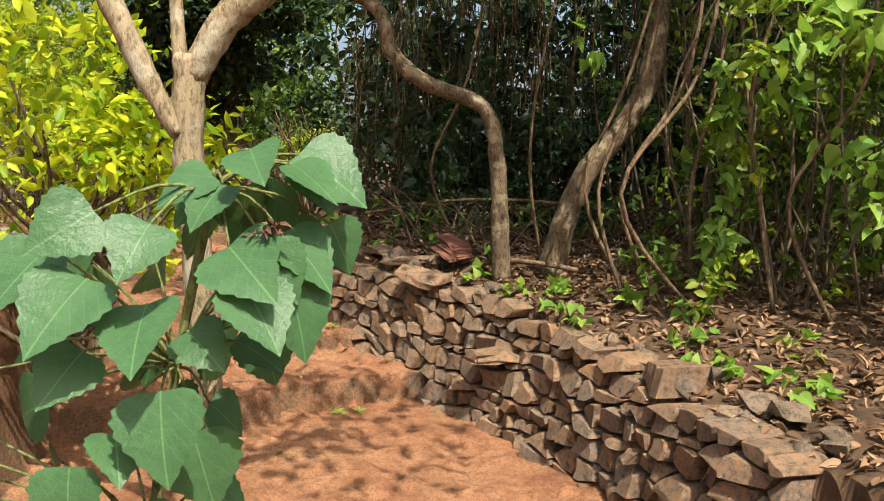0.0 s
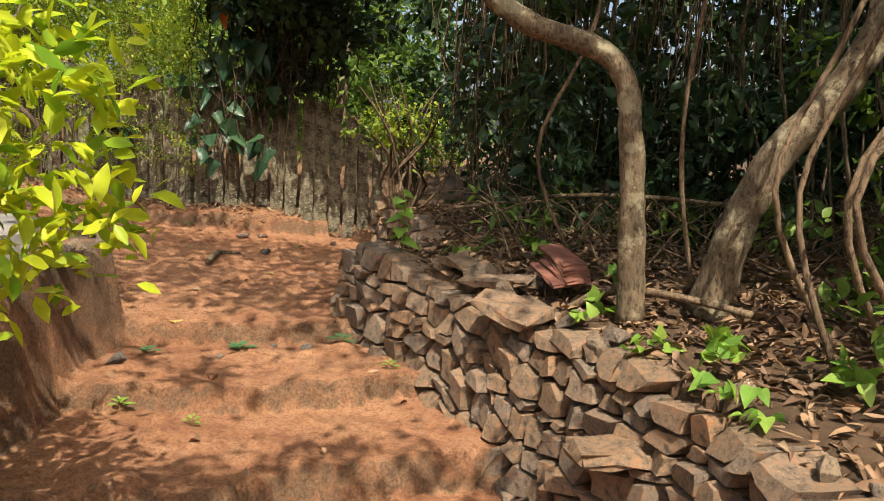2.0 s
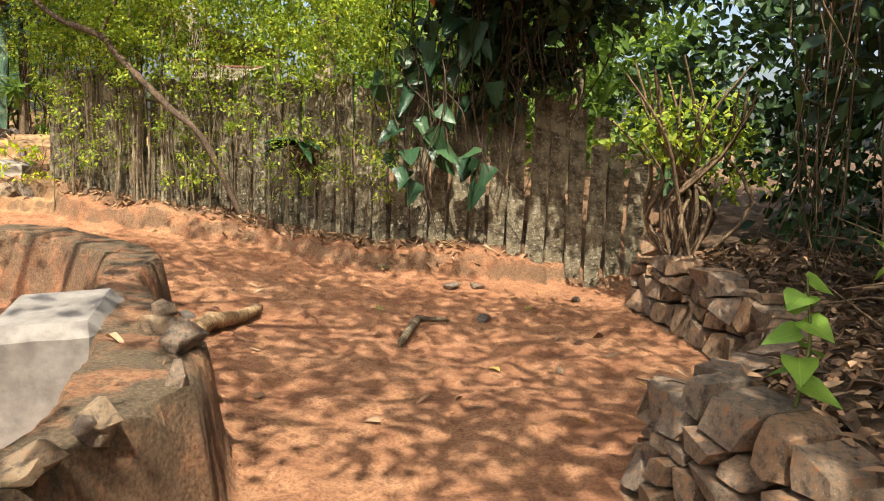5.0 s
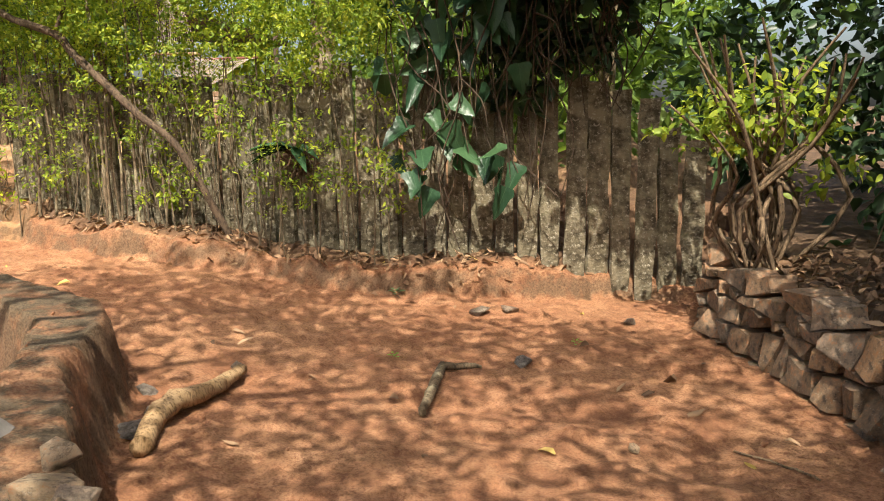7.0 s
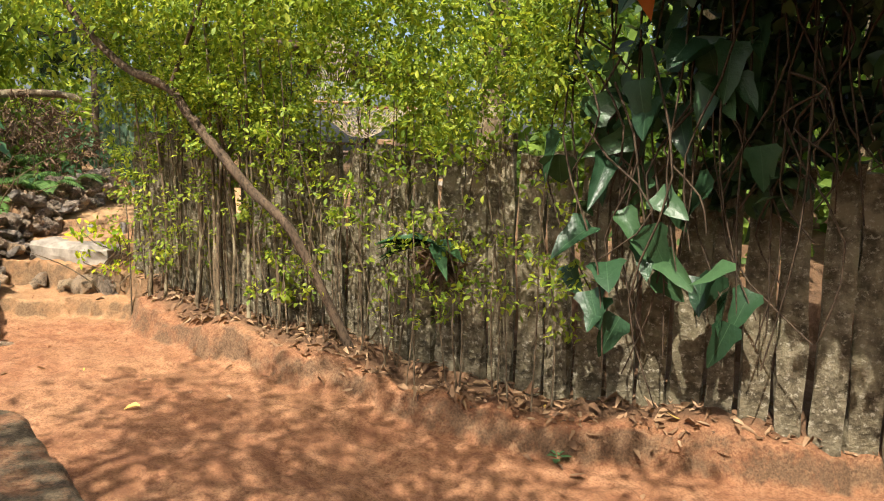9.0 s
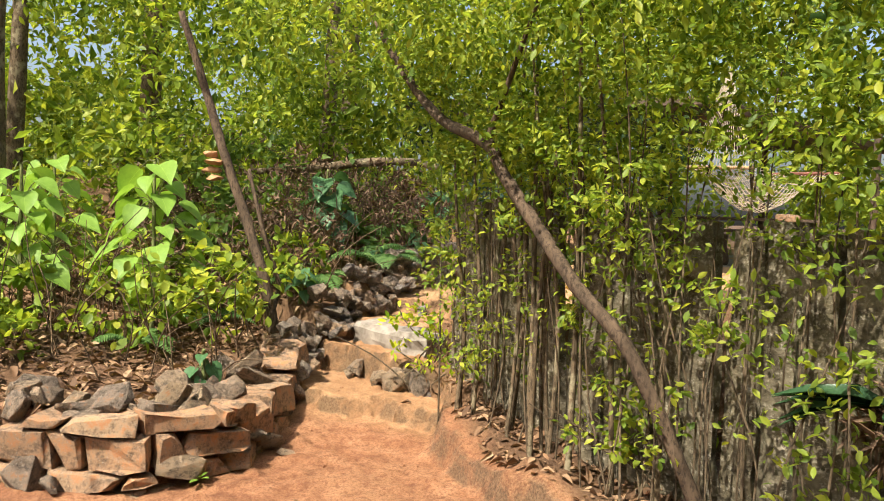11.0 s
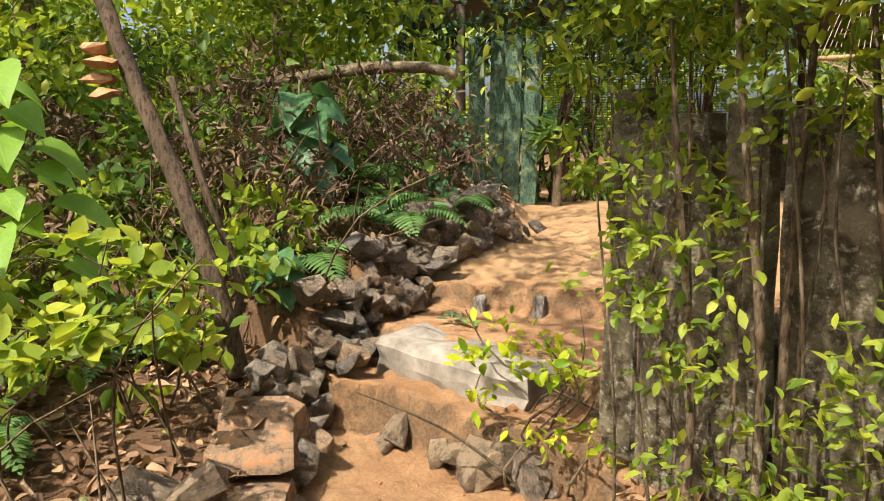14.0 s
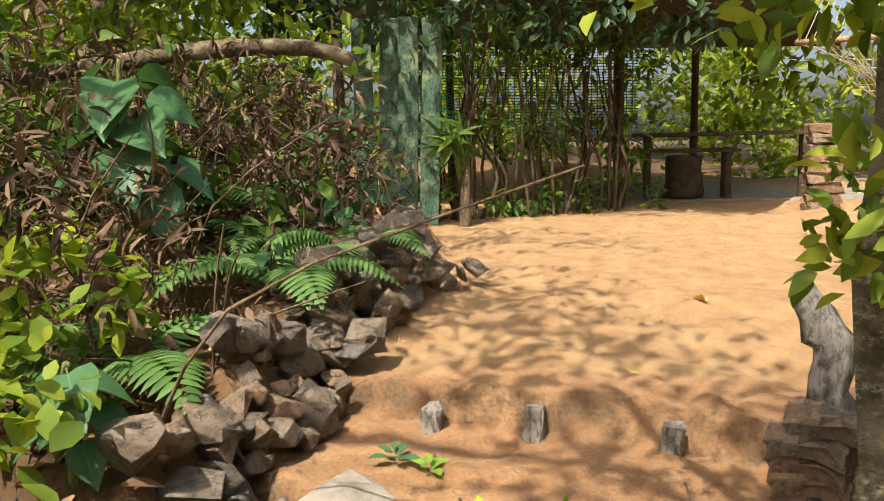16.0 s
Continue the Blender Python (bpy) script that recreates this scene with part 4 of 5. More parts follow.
mass("forest", "distant forest all around", scatter_blobs(80, (7, 16), (-6, 26), (0, 8), 2.0, 150), 0.38, 0.22, LEAF_DARK)
mass("forest", "distant forest all around", scatter_blobs(60, (-24, 10), (-20, -11), (0, 8), 2.4, 140), 0.45, 0.25, LEAF_DARK)
mass("undergrowth", "sunlit weeds and creepers on the hillside", scatter_blobs(150, (-15.5, -10.4), (7.0, 11.8), (0.0, 0.8), 0.3, 50), 0.10, 0.065, LEAF_SHRUB, OVAL)
mass("undergrowth", "green creepers on the hillside", scatter_blobs(95, (-17, -13.2), (10.0, 15), (0.0, 1.0), 0.4, 50), 0.11, 0.075, LEAF_MID, HEART)
mass("undergrowth", "brown dried creepers on the hillside", scatter_blobs(170, (-16.5, -12.5), (10.0, 14.5), (0.1, 1.0), 0.4, 60), 0.10, 0.026, LITTER_DARK, BLADE)


# Added trees, mostly out of view; crowns placed to dapple the ground.
def added_shade_tree(at, label, height, blobs, leaf):
    root = thing("added_shade_tree", at, label, "tree")
    x, y, z = at
    limbs = [tube([(0, 0, -0.2), (0.1, 0, height * 0.5), (0, 0.1, height)], [0.16, 0.13, 0.09], 10, 4)]
    child("trunk", tubes_mesh("trunk", limbs, BARK), root)
    for b in blobs:
        child("limb", tubes_mesh("limb", [tube([(0.02, 0.05, height * 0.7), ((b[0] - x) * 0.5, (b[1] - y) * 0.5, height * 0.95), (b[0] - x, b[1] - y, b[2] - z)], [0.07, 0.05, 0.02], 8, 4)], BARK), root)
    child("crown", foliage("crown", [(b[0] - x, b[1] - y, b[2] - z, *b[3:]) for b in blobs], 0.13, 0.075, leaf, DIAMOND, 0.0), root)["kind"] = "stuff"


added_shade_tree((3.4, 3.2, 0.5), "unseen tree added on the walled bank to dapple the sun", 4.6,
            [(0.6, 4.6, 5.6, 1.6, 1.4, 0.5, 1200), (2.8, 5.6, 5.6, 1.7, 1.5, 0.6, 2000), (1.2, 7.4, 5.7, 1.8, 1.5, 0.5, 3400), (3.8, 8.0, 5.6, 1.9, 1.7, 0.6, 3000), (-0.6, 6.2, 5.6, 1.4, 1.2, 0.4, 1000)], LEAF_MID)
added_shade_tree((-5.6, 5.4, 0.0), "unseen tree added within the earth parapet to dapple the sun", 4.6,
            [(-3.4, 7.2, 5.5, 1.6, 1.3, 0.45, 1700), (-5.4, 7.2, 5.6, 1.5, 1.2, 0.45, 1200), (-1.8, 7.7, 5.6, 1.4, 1.2, 0.45, 1500), (-4.2, 8.6, 5.9, 1.6, 1.1, 0.4, 1100), (-6.6, 5.6, 5.5, 1.4, 1.2, 0.4, 700), (-2.6, 5.4, 5.4, 1.3, 1.2, 0.4, 700)], LEAF_MID)
added_shade_tree((-13.6, 8.6, 1.2), "tree added on the hillside to dapple the sun on the terrace", 4.2,
            [(-11.0, 10.9, 5.6, 1.3, 1.0, 0.4, 420), (-12.2, 11.2, 5.8, 1.2, 1.0, 0.4, 380), (-9.8, 10.0, 5.7, 1.0, 1.0, 0.4, 260), (-13.4, 12.6, 6.0, 1.4, 1.2, 0.4, 420)], LEAF_MID)

# bamboo and lianas beside the wall
cane = []
for _ in range(130):
    x, y = rng.uniform(1.9, 5.2), rng.uniform(5.2, 9.0)
    z = ground_z(x, y)
    k = rng.normal(size=4) * 0.3
    h = rng.uniform(1.6, 4.5)
    cane.append(tube([(x, y, z), (x + k[0], y + k[1], z + h * 0.5), (x + k[2] * 1.8, y + k[3] * 1.8, z + h)], [0.013, 0.012, 0.006], 4, 4))
tagged(new("bamboo_thicket", tubes_mesh("bamboo_thicket", cane, STEM)), "thicket of thin canes and hanging lianas", "thicket", kind="stuff")
root_curtain = []
for _ in range(240):
    x, y = rng.uniform(-1.3, 2.2), rng.uniform(9.4, 11.5)
    zt, ln = rng.uniform(2.6, 4.6), rng.uniform(1.0, 3.2)
    k = rng.normal(size=2) * 0.1
    root_curtain.append(tube([(x, y, zt), (x + k[0], y, zt - ln * 0.5), (x + k[1], y, max(zt - ln, 0.7))], [0.009, 0.008, 0.004], 3, 3))
tagged(new("hanging_roots", tubes_mesh("hanging_roots", root_curtain, VINE)), "curtain of dry hanging roots", "roots", kind="stuff")


mass("thicket_foliage", "sunlit tangled leaves among the canes", scatter_blobs(60, (1.9, 4.6), (4.7, 7.6), (0.0, 2.9), 0.28, 42), 0.085, 0.05, LEAF_SHRUB, OVAL, "thicket")
mass("thicket_foliage", "green tangled leaves among the canes", scatter_blobs(70, (1.6, 4.6), (5.0, 8.0), (0.0, 3.2), 0.3, 42), 0.10, 0.06, LEAF_MID, OVAL, "thicket")
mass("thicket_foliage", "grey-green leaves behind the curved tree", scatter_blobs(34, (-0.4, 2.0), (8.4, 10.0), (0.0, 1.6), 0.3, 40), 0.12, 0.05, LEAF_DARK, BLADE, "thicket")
mass("overhang", "dark foliage above the shelter", [(-17.6 + 0.5 * k, 14.9 + 0.55 * k, 3.6 + 0.25 * (k % 2), 0.7, 0.6, 0.6, 260) for k in range(7)], 0.16, 0.08, LEAF_DARK, OVAL, "foliage")

# ---- leaf litter ----
def litter(name, label, n, xr, yr, ok, length, material, lift=0.02):
    x, y = rng.uniform(*xr, n * 3), rng.uniform(*yr, n * 3)
    keep = ok(x, y)
    x, y = x[keep][:n], y[keep][:n]
    p = np.stack([x, y, land(x, y) + rng.uniform(0.004, lift, len(x))], -1)
    way = unit(rng.normal(size=p.shape) * (1, 1, 0.25))
    up = unit(rng.normal(size=p.shape) * 0.35 + (0, 0, 1))
    s = length * rng.uniform(0.5, 1.4, len(p))
    tagged(new(name, leaves_mesh(name, p, way, up, s, s * rng.uniform(0.25, 0.55, len(p)), BLADE, material, 1.2)), label, "leaf litter", kind="stuff")


litter("leaf_litter", "dry brown leaves lying on the walled bank", 13000, (-2.4, 3.5), (1.5, 12.5), lambda x, y: line_dist(x, y, WALL) > 0.12, 0.078, LITTER, 0.045)
litter("leaf_litter", "dark dead leaves under the shrubs", 5000, (-2.4, 5.0), (5.5, 13), lambda x, y: line_dist(x, y, WALL) > 0.3, 0.095, LITTER_DARK, 0.05)
litter("leaf_litter", "dry leaves on the hillside", 9000, (-16, -9), (7.5, 15), lambda x, y: (-line_dist(x, y, LOW) > 0.12), 0.085, LITTER, 0.06)
litter("leaf_litter", "dry leaves at the foot of the fence", 2600, (-10, -2.9), (11.6, 13.3), lambda x, y: (-line_dist(x, y, CURB) > 0.10), 0.075, LITTER, 0.03)


# ---- plants on the hillside ----
def broadleaf(at, h, n, size, label, leaf=LEAF_BRIGHT):
    x, y = at
    z = ground_z(x, y)
    sp = []
    for i in range(n):
        f = i / n
        a = 137.5 * i + rng.normal() * 15
        r = (0.10 + 0.22 * (1 - f)) * h / 1.4
        sp.append((x + r * math.cos(radians(a)), y + r * math.sin(radians(a)), z + h * (0.35 + 0.65 * f), a, rng.uniform(5, 50), size * rng.uniform(0.7, 1.2)))
    big_leaf_plant("broad_leaved_plant", (x, y, z), label, leaf, sp, [(x, y, z - 0.05), (x + 0.04, y, z + h * 0.4), (x - 0.03, y, z + h * 0.75), (x, y, z + h)], leaf, (0.15, -0.2, 1.0), BROAD, 0.8)


for at, h, n, s in (((-11.95, 10.05), 1.6, 30, 0.30), ((-11.4, 9.0), 1.4, 28, 0.24), ((-10.6, 8.2), 1.5, 24, 0.26), ((-13.1, 9.2), 1.5, 22, 0.28), ((-12.4, 8.6), 1.4, 20, 0.3)):
    broadleaf(at, h, n, s, "tall weed with broad bright green leaves on the hillside")
for at, h, n, s in (((-13.7, 12.2), 1.0, 16, 0.34), ((-14.9, 14.2), 0.9, 14, 0.30), ((-12.0, 11.45), 0.35, 9, 0.20), ((-13.4, 13.3), 0.3, 8, 0.14), ((-10.1, 10.25), 0.3, 6, 0.14), ((-12.95, 12.6), 0.25, 7, 0.13)):
    broadleaf(at, h, n, s, "low plant with broad green leaves among rocks", LEAF_BIG)


def fern(at, n, length):
    x, y = at
    z = ground_z(x, y)
    root = thing("fern", (x, y, z), "green fern with arching feathery fronds", "fern")
    for i in range(n):
        a = 2 * np.pi * i / n + rng.normal() * 0.3
        d = np.array([math.cos(a), math.sin(a), 0])
        t = np.linspace(0, 1, 24)[:, None]
        ln = length * rng.uniform(0.75, 1.15)
        spine = d * ln * t * 0.85 + np.array([0, 0, 1]) * ln * (1.05 * t - 0.95 * t**2)
        tan = unit(np.gradient(spine, axis=0))
        side = np.cross(tan, (0, 0, 1))
        w = (np.sin(np.pi * np.clip(t * 0.9 + 0.08, 0, 1)) * 0.24 * ln).ravel()
        ps = np.concatenate([spine[3:], spine[3:]])
        ways = np.concatenate([side[3:], -side[3:]]) + np.concatenate([tan[3:], tan[3:]]) * 0.35
        ups = np.concatenate([np.cross(side, tan)[3:]] * 2)
        lens = np.concatenate([w[3:], w[3:]])
        child("frond", leaves_mesh("frond", ps, ways, ups, lens, np.full(len(ps), ln * 0.042), BLADE, LEAF_FERN), root)


for at, n, ln in (((-12.65, 11.75), 8, 0.75), ((-12.85, 12.6), 8, 0.75), ((-13.05, 13.15), 7, 0.6), ((-13.5, 12.9), 7, 0.6), ((-12.0, 10.6), 7, 0.6), ((-14.2, 12.9), 8, 0.8), ((-13.1, 10.7), 7, 0.7), ((-11.2, 9.9), 6, 0.5), ((-13.6, 11.6), 8, 0.8)):
    fern(at, n, ln)

twigs = []
for _ in range(420):
    x, y = rng.uniform(-15.5, -10.0), rng.uniform(8.0, 14.0)
    if -line_dist(np.array([x]), np.array([y]), LOW)[0] < 0.25:
        continue
    z = ground_z(x, y)
    k = rng.normal(size=4) * 0.25
    h = rng.uniform(0.3, 1.1)
    twigs.append(tube([(x, y, z), (x + k[0] * 0.5, y + k[1] * 0.5, z + h * 0.6), (x + k[0] + k[2], y + k[1] + k[3], z + h)], [0.008, 0.006, 0.003], 3, 3))
tagged(new("dry_twigs", tubes_mesh("dry_twigs", twigs, VINE)), "tangle of dry twigs and stalks on the hillside", "twigs", kind="stuff")
twigs = []
for _ in range(500):
    x, y = rng.uniform(-0.4, 3.5), rng.uniform(7.6, 12)
    z = ground_z(x, y) + 0.02
    a, ln = rng.uniform(0, 6.28), rng.uniform(0.3, 1.2)
    dx, dy = math.cos(a) * ln, math.sin(a) * ln
    twigs.append(tube([(x, y, z), (x + dx * 0.5, y + dy * 0.5, z + rng.uniform(0.05, 0.4)), (x + dx, y + dy, z + rng.uniform(0, 0.6))], [0.010, 0.008, 0.003], 3, 3))
tagged(new("dry_twigs", tubes_mesh("dry_twigs", twigs, VINE)), "tangle of dead branches under the trees", "twigs", kind="stuff")
lian = []
for x, y, z in ((1.35, 5.6, 0.5), (1.6, 5.5, 0.5), (1.9, 5.7, 0.5), (1.45, 5.9, 0.5), (2.3, 5.2, 0.5), (2.6, 5.0, 0.5), (1.75, 5.3, 0.5), (0.9, 6.9, 0.6), (0.2, 7.5, 0.6)):
    k = rng.normal(size=4) * 0.2
    lian.append(tube([(x, y, z), (x - 0.2 + k[0], y + k[1], z + 0.8), (x + k[2] * 0.5, y, z + 1.7), (x + 0.2, y + k[3], z + 3.2)], [0.016, 0.015, 0.014, 0.012], 6, 5))
tagged(new("lianas", tubes_mesh("lianas", lian, VINE)), "pale lianas climbing into the trees", "liana", kind="stuff")
mass("climber", "climbing leaves trailing down the canes", [(1.95, 5.4, z, 0.12, 0.12, 0.2, 22) for z in np.arange(0.8, 2.4, 0.2)] + [(2.3, 4.4, 2.3, 0.6, 0.3, 0.2, 110), (2.0, 4.9, 2.0, 0.3, 0.2, 0.3, 30), (2.6, 4.6, 1.3, 0.4, 0.3, 0.5, 40), (1.0, 5.9, 2.3, 0.12, 0.1, 0.25, 20)], 0.13, 0.085, LEAF_BRIGHT, HEART, "climber", 0.1, 0.6)
mass("ground_creeper", "creeping green leaves on top of the stone wall", [(x, y, ground_z(x, y) + 0.08, 0.16, 0.16, 0.07, 16) for x, y in ((1.75, 4.3), (2.0, 4.1), (1.6, 4.7), (2.2, 4.5), (1.0, 5.2), (0.85, 5.6), (0.6, 5.9), (0.3, 6.4), (1.3, 5.5), (0.9, 6.0), (1.7, 5.2), (-0.7, 7.9), (0.0, 7.6), (0.4, 7.2), (1.4, 4.4), (1.9, 3.8), (-0.2, 8.3))], 0.095, 0.075, LEAF_BRIGHT, HEART, "creeper", 0.1, 0.0)
mass("ground_creeper", "slender-leaved plants on the shaded bank", scatter_blobs(30, (-0.8, 1.6), (7.9, 9.8), (0.1, 0.4), 0.22, 12), 0.13, 0.045, LEAF_MID, BLADE, "plant")


def weed(at, size, n=8):
    x, y = at
    z = ground_z(x, y)
    root = thing("weed", (x, y, z), "small green rosette weed on bare earth", "weed", "weeds on the steps")
    a = np.arange(n) * 2.4 + rng.uniform(0, 6)
    f = np.linspace(0.4, 1, n)
    w = np.stack([np.cos(a), np.sin(a), 0.9 - 0.7 * f], -1)
    p = np.stack([np.cos(a) * 0.01, np.sin(a) * 0.01, 0.02 + 0.05 * (1 - f)], -1)
    for i in range(n):
        child("leaf", leaves_mesh("leaf", p[i:i + 1], w[i:i + 1], np.array([[0, 0, 1.0]]), size * f[i:i + 1], size * 0.55 * f[i:i + 1], OVAL, LEAF_BRIGHT if size < 0.1 else LEAF_BIG), root)


for at, s in (((-2.10, 7.10), 0.13), ((-1.48, 7.5), 0.13), ((-2.66, 6.85), 0.10), ((-0.03, 6.35), 0.16), ((0.12, 6.02), 0.12), ((-0.75, 5.72), 0.08), ((-0.6, 5.78), 0.07), ((-2.35, 6.0), 0.08), ((-5.1, 12.1), 0.10), ((-4.3, 10.6), 0.05), ((-3.3, 11.5), 0.05), ((-1.0, 7.05), 0.07), ((-1.9, 6.0), 0.06), ((-11.75, 12.45), 0.10), ((-11.6, 12.5), 0.09), ((-9.1, 10.1), 0.08), ((-3.5, 6.2), 0.10)):
    weed(at, s)
n1 = thing("climbing_weed", (-1.15, 7.85, 0.55), "leafy green weed rising from the bank", "weed")
child("stem", tubes_mesh("stem", [tube([(0, 0, 0), (0.03, 0, 0.25), (0.0, -0.02, 0.5)], [0.008, 0.007, 0.004], 5, 3)], GREENSTEM), n1)
for i in range(9):
    a = i * 2.4
    child("leaf", leaves_mesh("leaf", np.array([[0.0, 0, 0.12 + 0.045 * i]]), np.array([[math.cos(a), math.sin(a), -0.3]]), np.array([[0, -0.4, 1.0]]), np.array([0.17 - 0.008 * i]), np.array([0.13]), HEART, LEAF_BRIGHT), n1)


# ---- loose things on the path ----
def lay(name, label, category, pts, radii, material, part_name="wood", sides=9):
    p = np.array([(x, y, ground_z(x, y) + dz) for x, y, dz in pts])
    root = thing(name, p[0], label, category)
    child(part_name, tubes_mesh(part_name, [tube(p - p[0], radii, sides, 5, 0.004)], material), root)


lay("log", "short weathered log lying against the earth parapet", "log", [(-4.55, 8.62, 0.05), (-4.75, 9.0, 0.05), (-4.8, 9.4, 0.06), (-4.9, 9.78, 0.05)], [0.05, 0.06, 0.05, 0.032], WOOD_LOG)
lay("stick", "short brown stick on the trodden earth", "stick", [(-3.72, 9.86, 0.03), (-3.82, 10.2, 0.04), (-3.98, 10.68, 0.03)], [0.022, 0.035, 0.03], BARK)
lay("stick", "short brown stick on the trodden earth", "stick", [(-3.98, 10.66, 0.03), (-3.75, 10.8, 0.02)], [0.03, 0.015], BARK)
lay("stick", "thin dry twig on the path", "stick", [(-2.1, 10.2, 0.01), (-1.8, 9.95, 0.015), (-1.7, 9.9, 0.01)], [0.006, 0.007, 0.005], VINE)
lay("fallen_branch", "bare dead branch resting on the hillside", "branch", [(-16.4, 11.6, 0.5), (-15.2, 12.4, 0.95), (-14.6, 12.95, 1.1), (-14.3, 13.5, 1.15), (-14.2, 13.9, 1.1)], [0.04, 0.055, 0.06, 0.055, 0.05], BARK)
lay("fallen_branch", "dead branch on the shaded bank", "branch", [(-0.3, 6.75, 0.06), (0.3, 6.7, 0.1), (1.1, 6.2, 0.09)], [0.02, 0.028, 0.02], VINE)
lay("fallen_branch", "long dead branch on the shaded bank", "branch", [(-0.9, 9.0, 0.3), (0.3, 8.8, 0.45), (1.6, 8.2, 0.4)], [0.016, 0.02, 0.02], VINE)
stones = [rock_mesh("loose_stone", DARKROCK, (1, 1, 1), 13, 0.4) for _ in range(5)]
for x, y, w in ((-3.5, 10.95, 0.17), (-5.0, 9.85, 0.13), (-4.75, 8.75, 0.2), (-4.9, 9.05, 0.14), (-5.1, 9.2, 0.16), (-2.55, 9.9, 0.09), (-3.1, 12.4, 0.16), (-4.1, 12.25, 0.18), (-4.3, 12.1, 0.2), (-1.7, 7.35, 0.1), (-2.2, 6.95, 0.08), (-1.95, 7.35, 0.07), (-10.2, 12.35, 0.2), (-10.35, 12.1, 0.22), (-2.7, 6.5, 0.22), (-9.6, 10.75, 0.14), (-0.4, 6.6, 0.1)):
    ob = new("loose_stone", stones[int(rng.integers(5))])
    ob.matrix_world = pose(x, y, ground_z(x, y) + w * 0.12, *(rng.normal(size=3) * (10, 10, 90))) @ Matrix.Diagonal((w, w * 0.7, w * 0.45, 1))
    tagged(ob, "loose brown stone lying on the earth path", "stone", "loose stones")
grit = rock_mesh("grit", STONE, (1, 1, 1), 9, 0.3)
gv = np.array([v.co[:] for v in grit.vertices])
gf = np.array([p.vertices[:3] for p in grit.polygons])
nn = 1500
gx, gy = rng.uniform(-11, 0.3, nn), rng.uniform(4.5, 13, nn)
ok = (line_dist(gx, gy, WALL) < -0.1)
gx, gy = gx[ok], gy[ok]
gs = rng.lognormal(-4.3, 0.55, len(gx))
gp = gv[None] * gs[:, None, None] * (1, 0.8, 0.6) + np.stack([gx, gy, land(gx, gy) + gs * 0.2], -1)[:, None]
tagged(new("grit", mesh_of("grit", gp.reshape(-1, 3), (gf[None] + (np.arange(len(gx)) * len(gv))[:, None, None]).reshape(-1, 3), plain_material("clod", (0.14, 0.06, 0.03), (0.36, 0.17, 0.085), 0.95, 30))), "small clods and pebbles on the path", "pebbles", kind="stuff")
litter("fallen_leaves", "scattered dry leaves on the path", 170, (-12, 0.3), (4.5, 14), lambda x, y: (line_dist(x, y, WALL) < -0.1), 0.09, LITTER, 0.02)
litter("fallen_leaves", "scattered yellow leaves on the path", 40, (-13, 0.3), (4.8, 15), lambda x, y: (line_dist(x, y, WALL) < -0.1), 0.10, FALLEN, 0.02)

# block set in the parapet, white slab on the steps
ob = new("concrete_block", block_mesh("concrete_block", 0.52, 0.62, 0.82, CONCRETE, 0.003, (4, 4, 4), 0.06))
ob.matrix_world = pose(-4.25, 7.5, -0.18, 5, -4, 36)
tagged(ob, "pale weathered concrete block set in the earth parapet", "block")
ob = new("step_slab", block_mesh("step_slab", 1.1, 0.40, 0.27, PALE, 0.012, (6, 3, 2), 0.04))
ob.matrix_world = pose(-11.25, 12.26, 0.665, 2, 1, 17)
tagged(ob, "worn white stone slab laid as a step", "slab")
for x, y in ((-11.91, 12.75), (-11.55, 12.96), (-11.12, 13.21)):
    ob = new("short_post", block_mesh("short_post", 0.075, 0.065, 0.18, WOOD_GREY, 0.006, (1, 1, 3), 0.01))
    ob.matrix_world = pose(x, y, ground_z(x + 0.15, y - 0.25) - 0.06, 3, 2, 30)
    tagged(ob, "short grey post holding the earth step", "post", "step posts")
stump = thing("stump", (-10.66, 13.38, 1.1), "grey weathered wooden stump beside the fence end", "stump")
child("wood", tubes_mesh("wood", [tube([(0, 0, -0.08), (0.02, 0, 0.16), (-0.02, 0.01, 0.36), (-0.09, -0.03, 0.54)], [0.075, 0.06, 0.07, 0.025], 9, 4, 0.008)], WOOD_GREY), stump)
stack = thing("brick_stack", (-10.58, 13.16, 0.97), "stack of thin stones at the fence end", "stones")
flat = block_mesh("flat_stone", 0.22, 0.2, 0.055, STONE, 0.012, (3, 3, 1), 0.012)
for i in range(5):
    ob = child("flat_stone", flat, stack)
    ob.matrix_basis = pose(rng.normal() * 0.015, rng.normal() * 0.015, i * 0.062, rng.normal() * 2, rng.normal() * 2, 20 + rng.normal() * 5)
tiles = thing("tile_pile", (0.05, 6.95, 0.62), "pile of old red-brown roof tiles on the bank", "tiles")
tile = block_mesh("tile", 0.42, 0.16, 0.022, BRICK, 0.004, (4, 2, 1), 0.004)
for i in range(5):
    ob = child("tile", tile, tiles)
    ob.matrix_basis = pose(rng.normal() * 0.02 + i * 0.02, rng.normal() * 0.02 + 0.03 * i, 0.02 + i * 0.026, 8, 10, -62 + rng.normal() * 4)
for x, y, a in ((0.45, 5.55, 20), (-0.15, 6.5, -40), (-0.55, 7.35, -50), (-0.3, 7.0, -35)):
    ob = new("flat_stone", block_mesh("flat_stone", 0.46, 0.26, 0.06, STONE, 0.018, (3, 2, 1), 0.014))
    ob.matrix_world = pose(x, y, ground_z(x + 0.15, y + 0.1) + 0.03, rng.normal() * 5, rng.normal() * 5, a)
    tagged(ob, "flat grey stone capping the retaining wall", "stone", "cap stones")
fung = thing("bracket_fungus", (-12.12, 10.62, 2.3), "brown layered bracket fungus on the thin tree", "fungus")
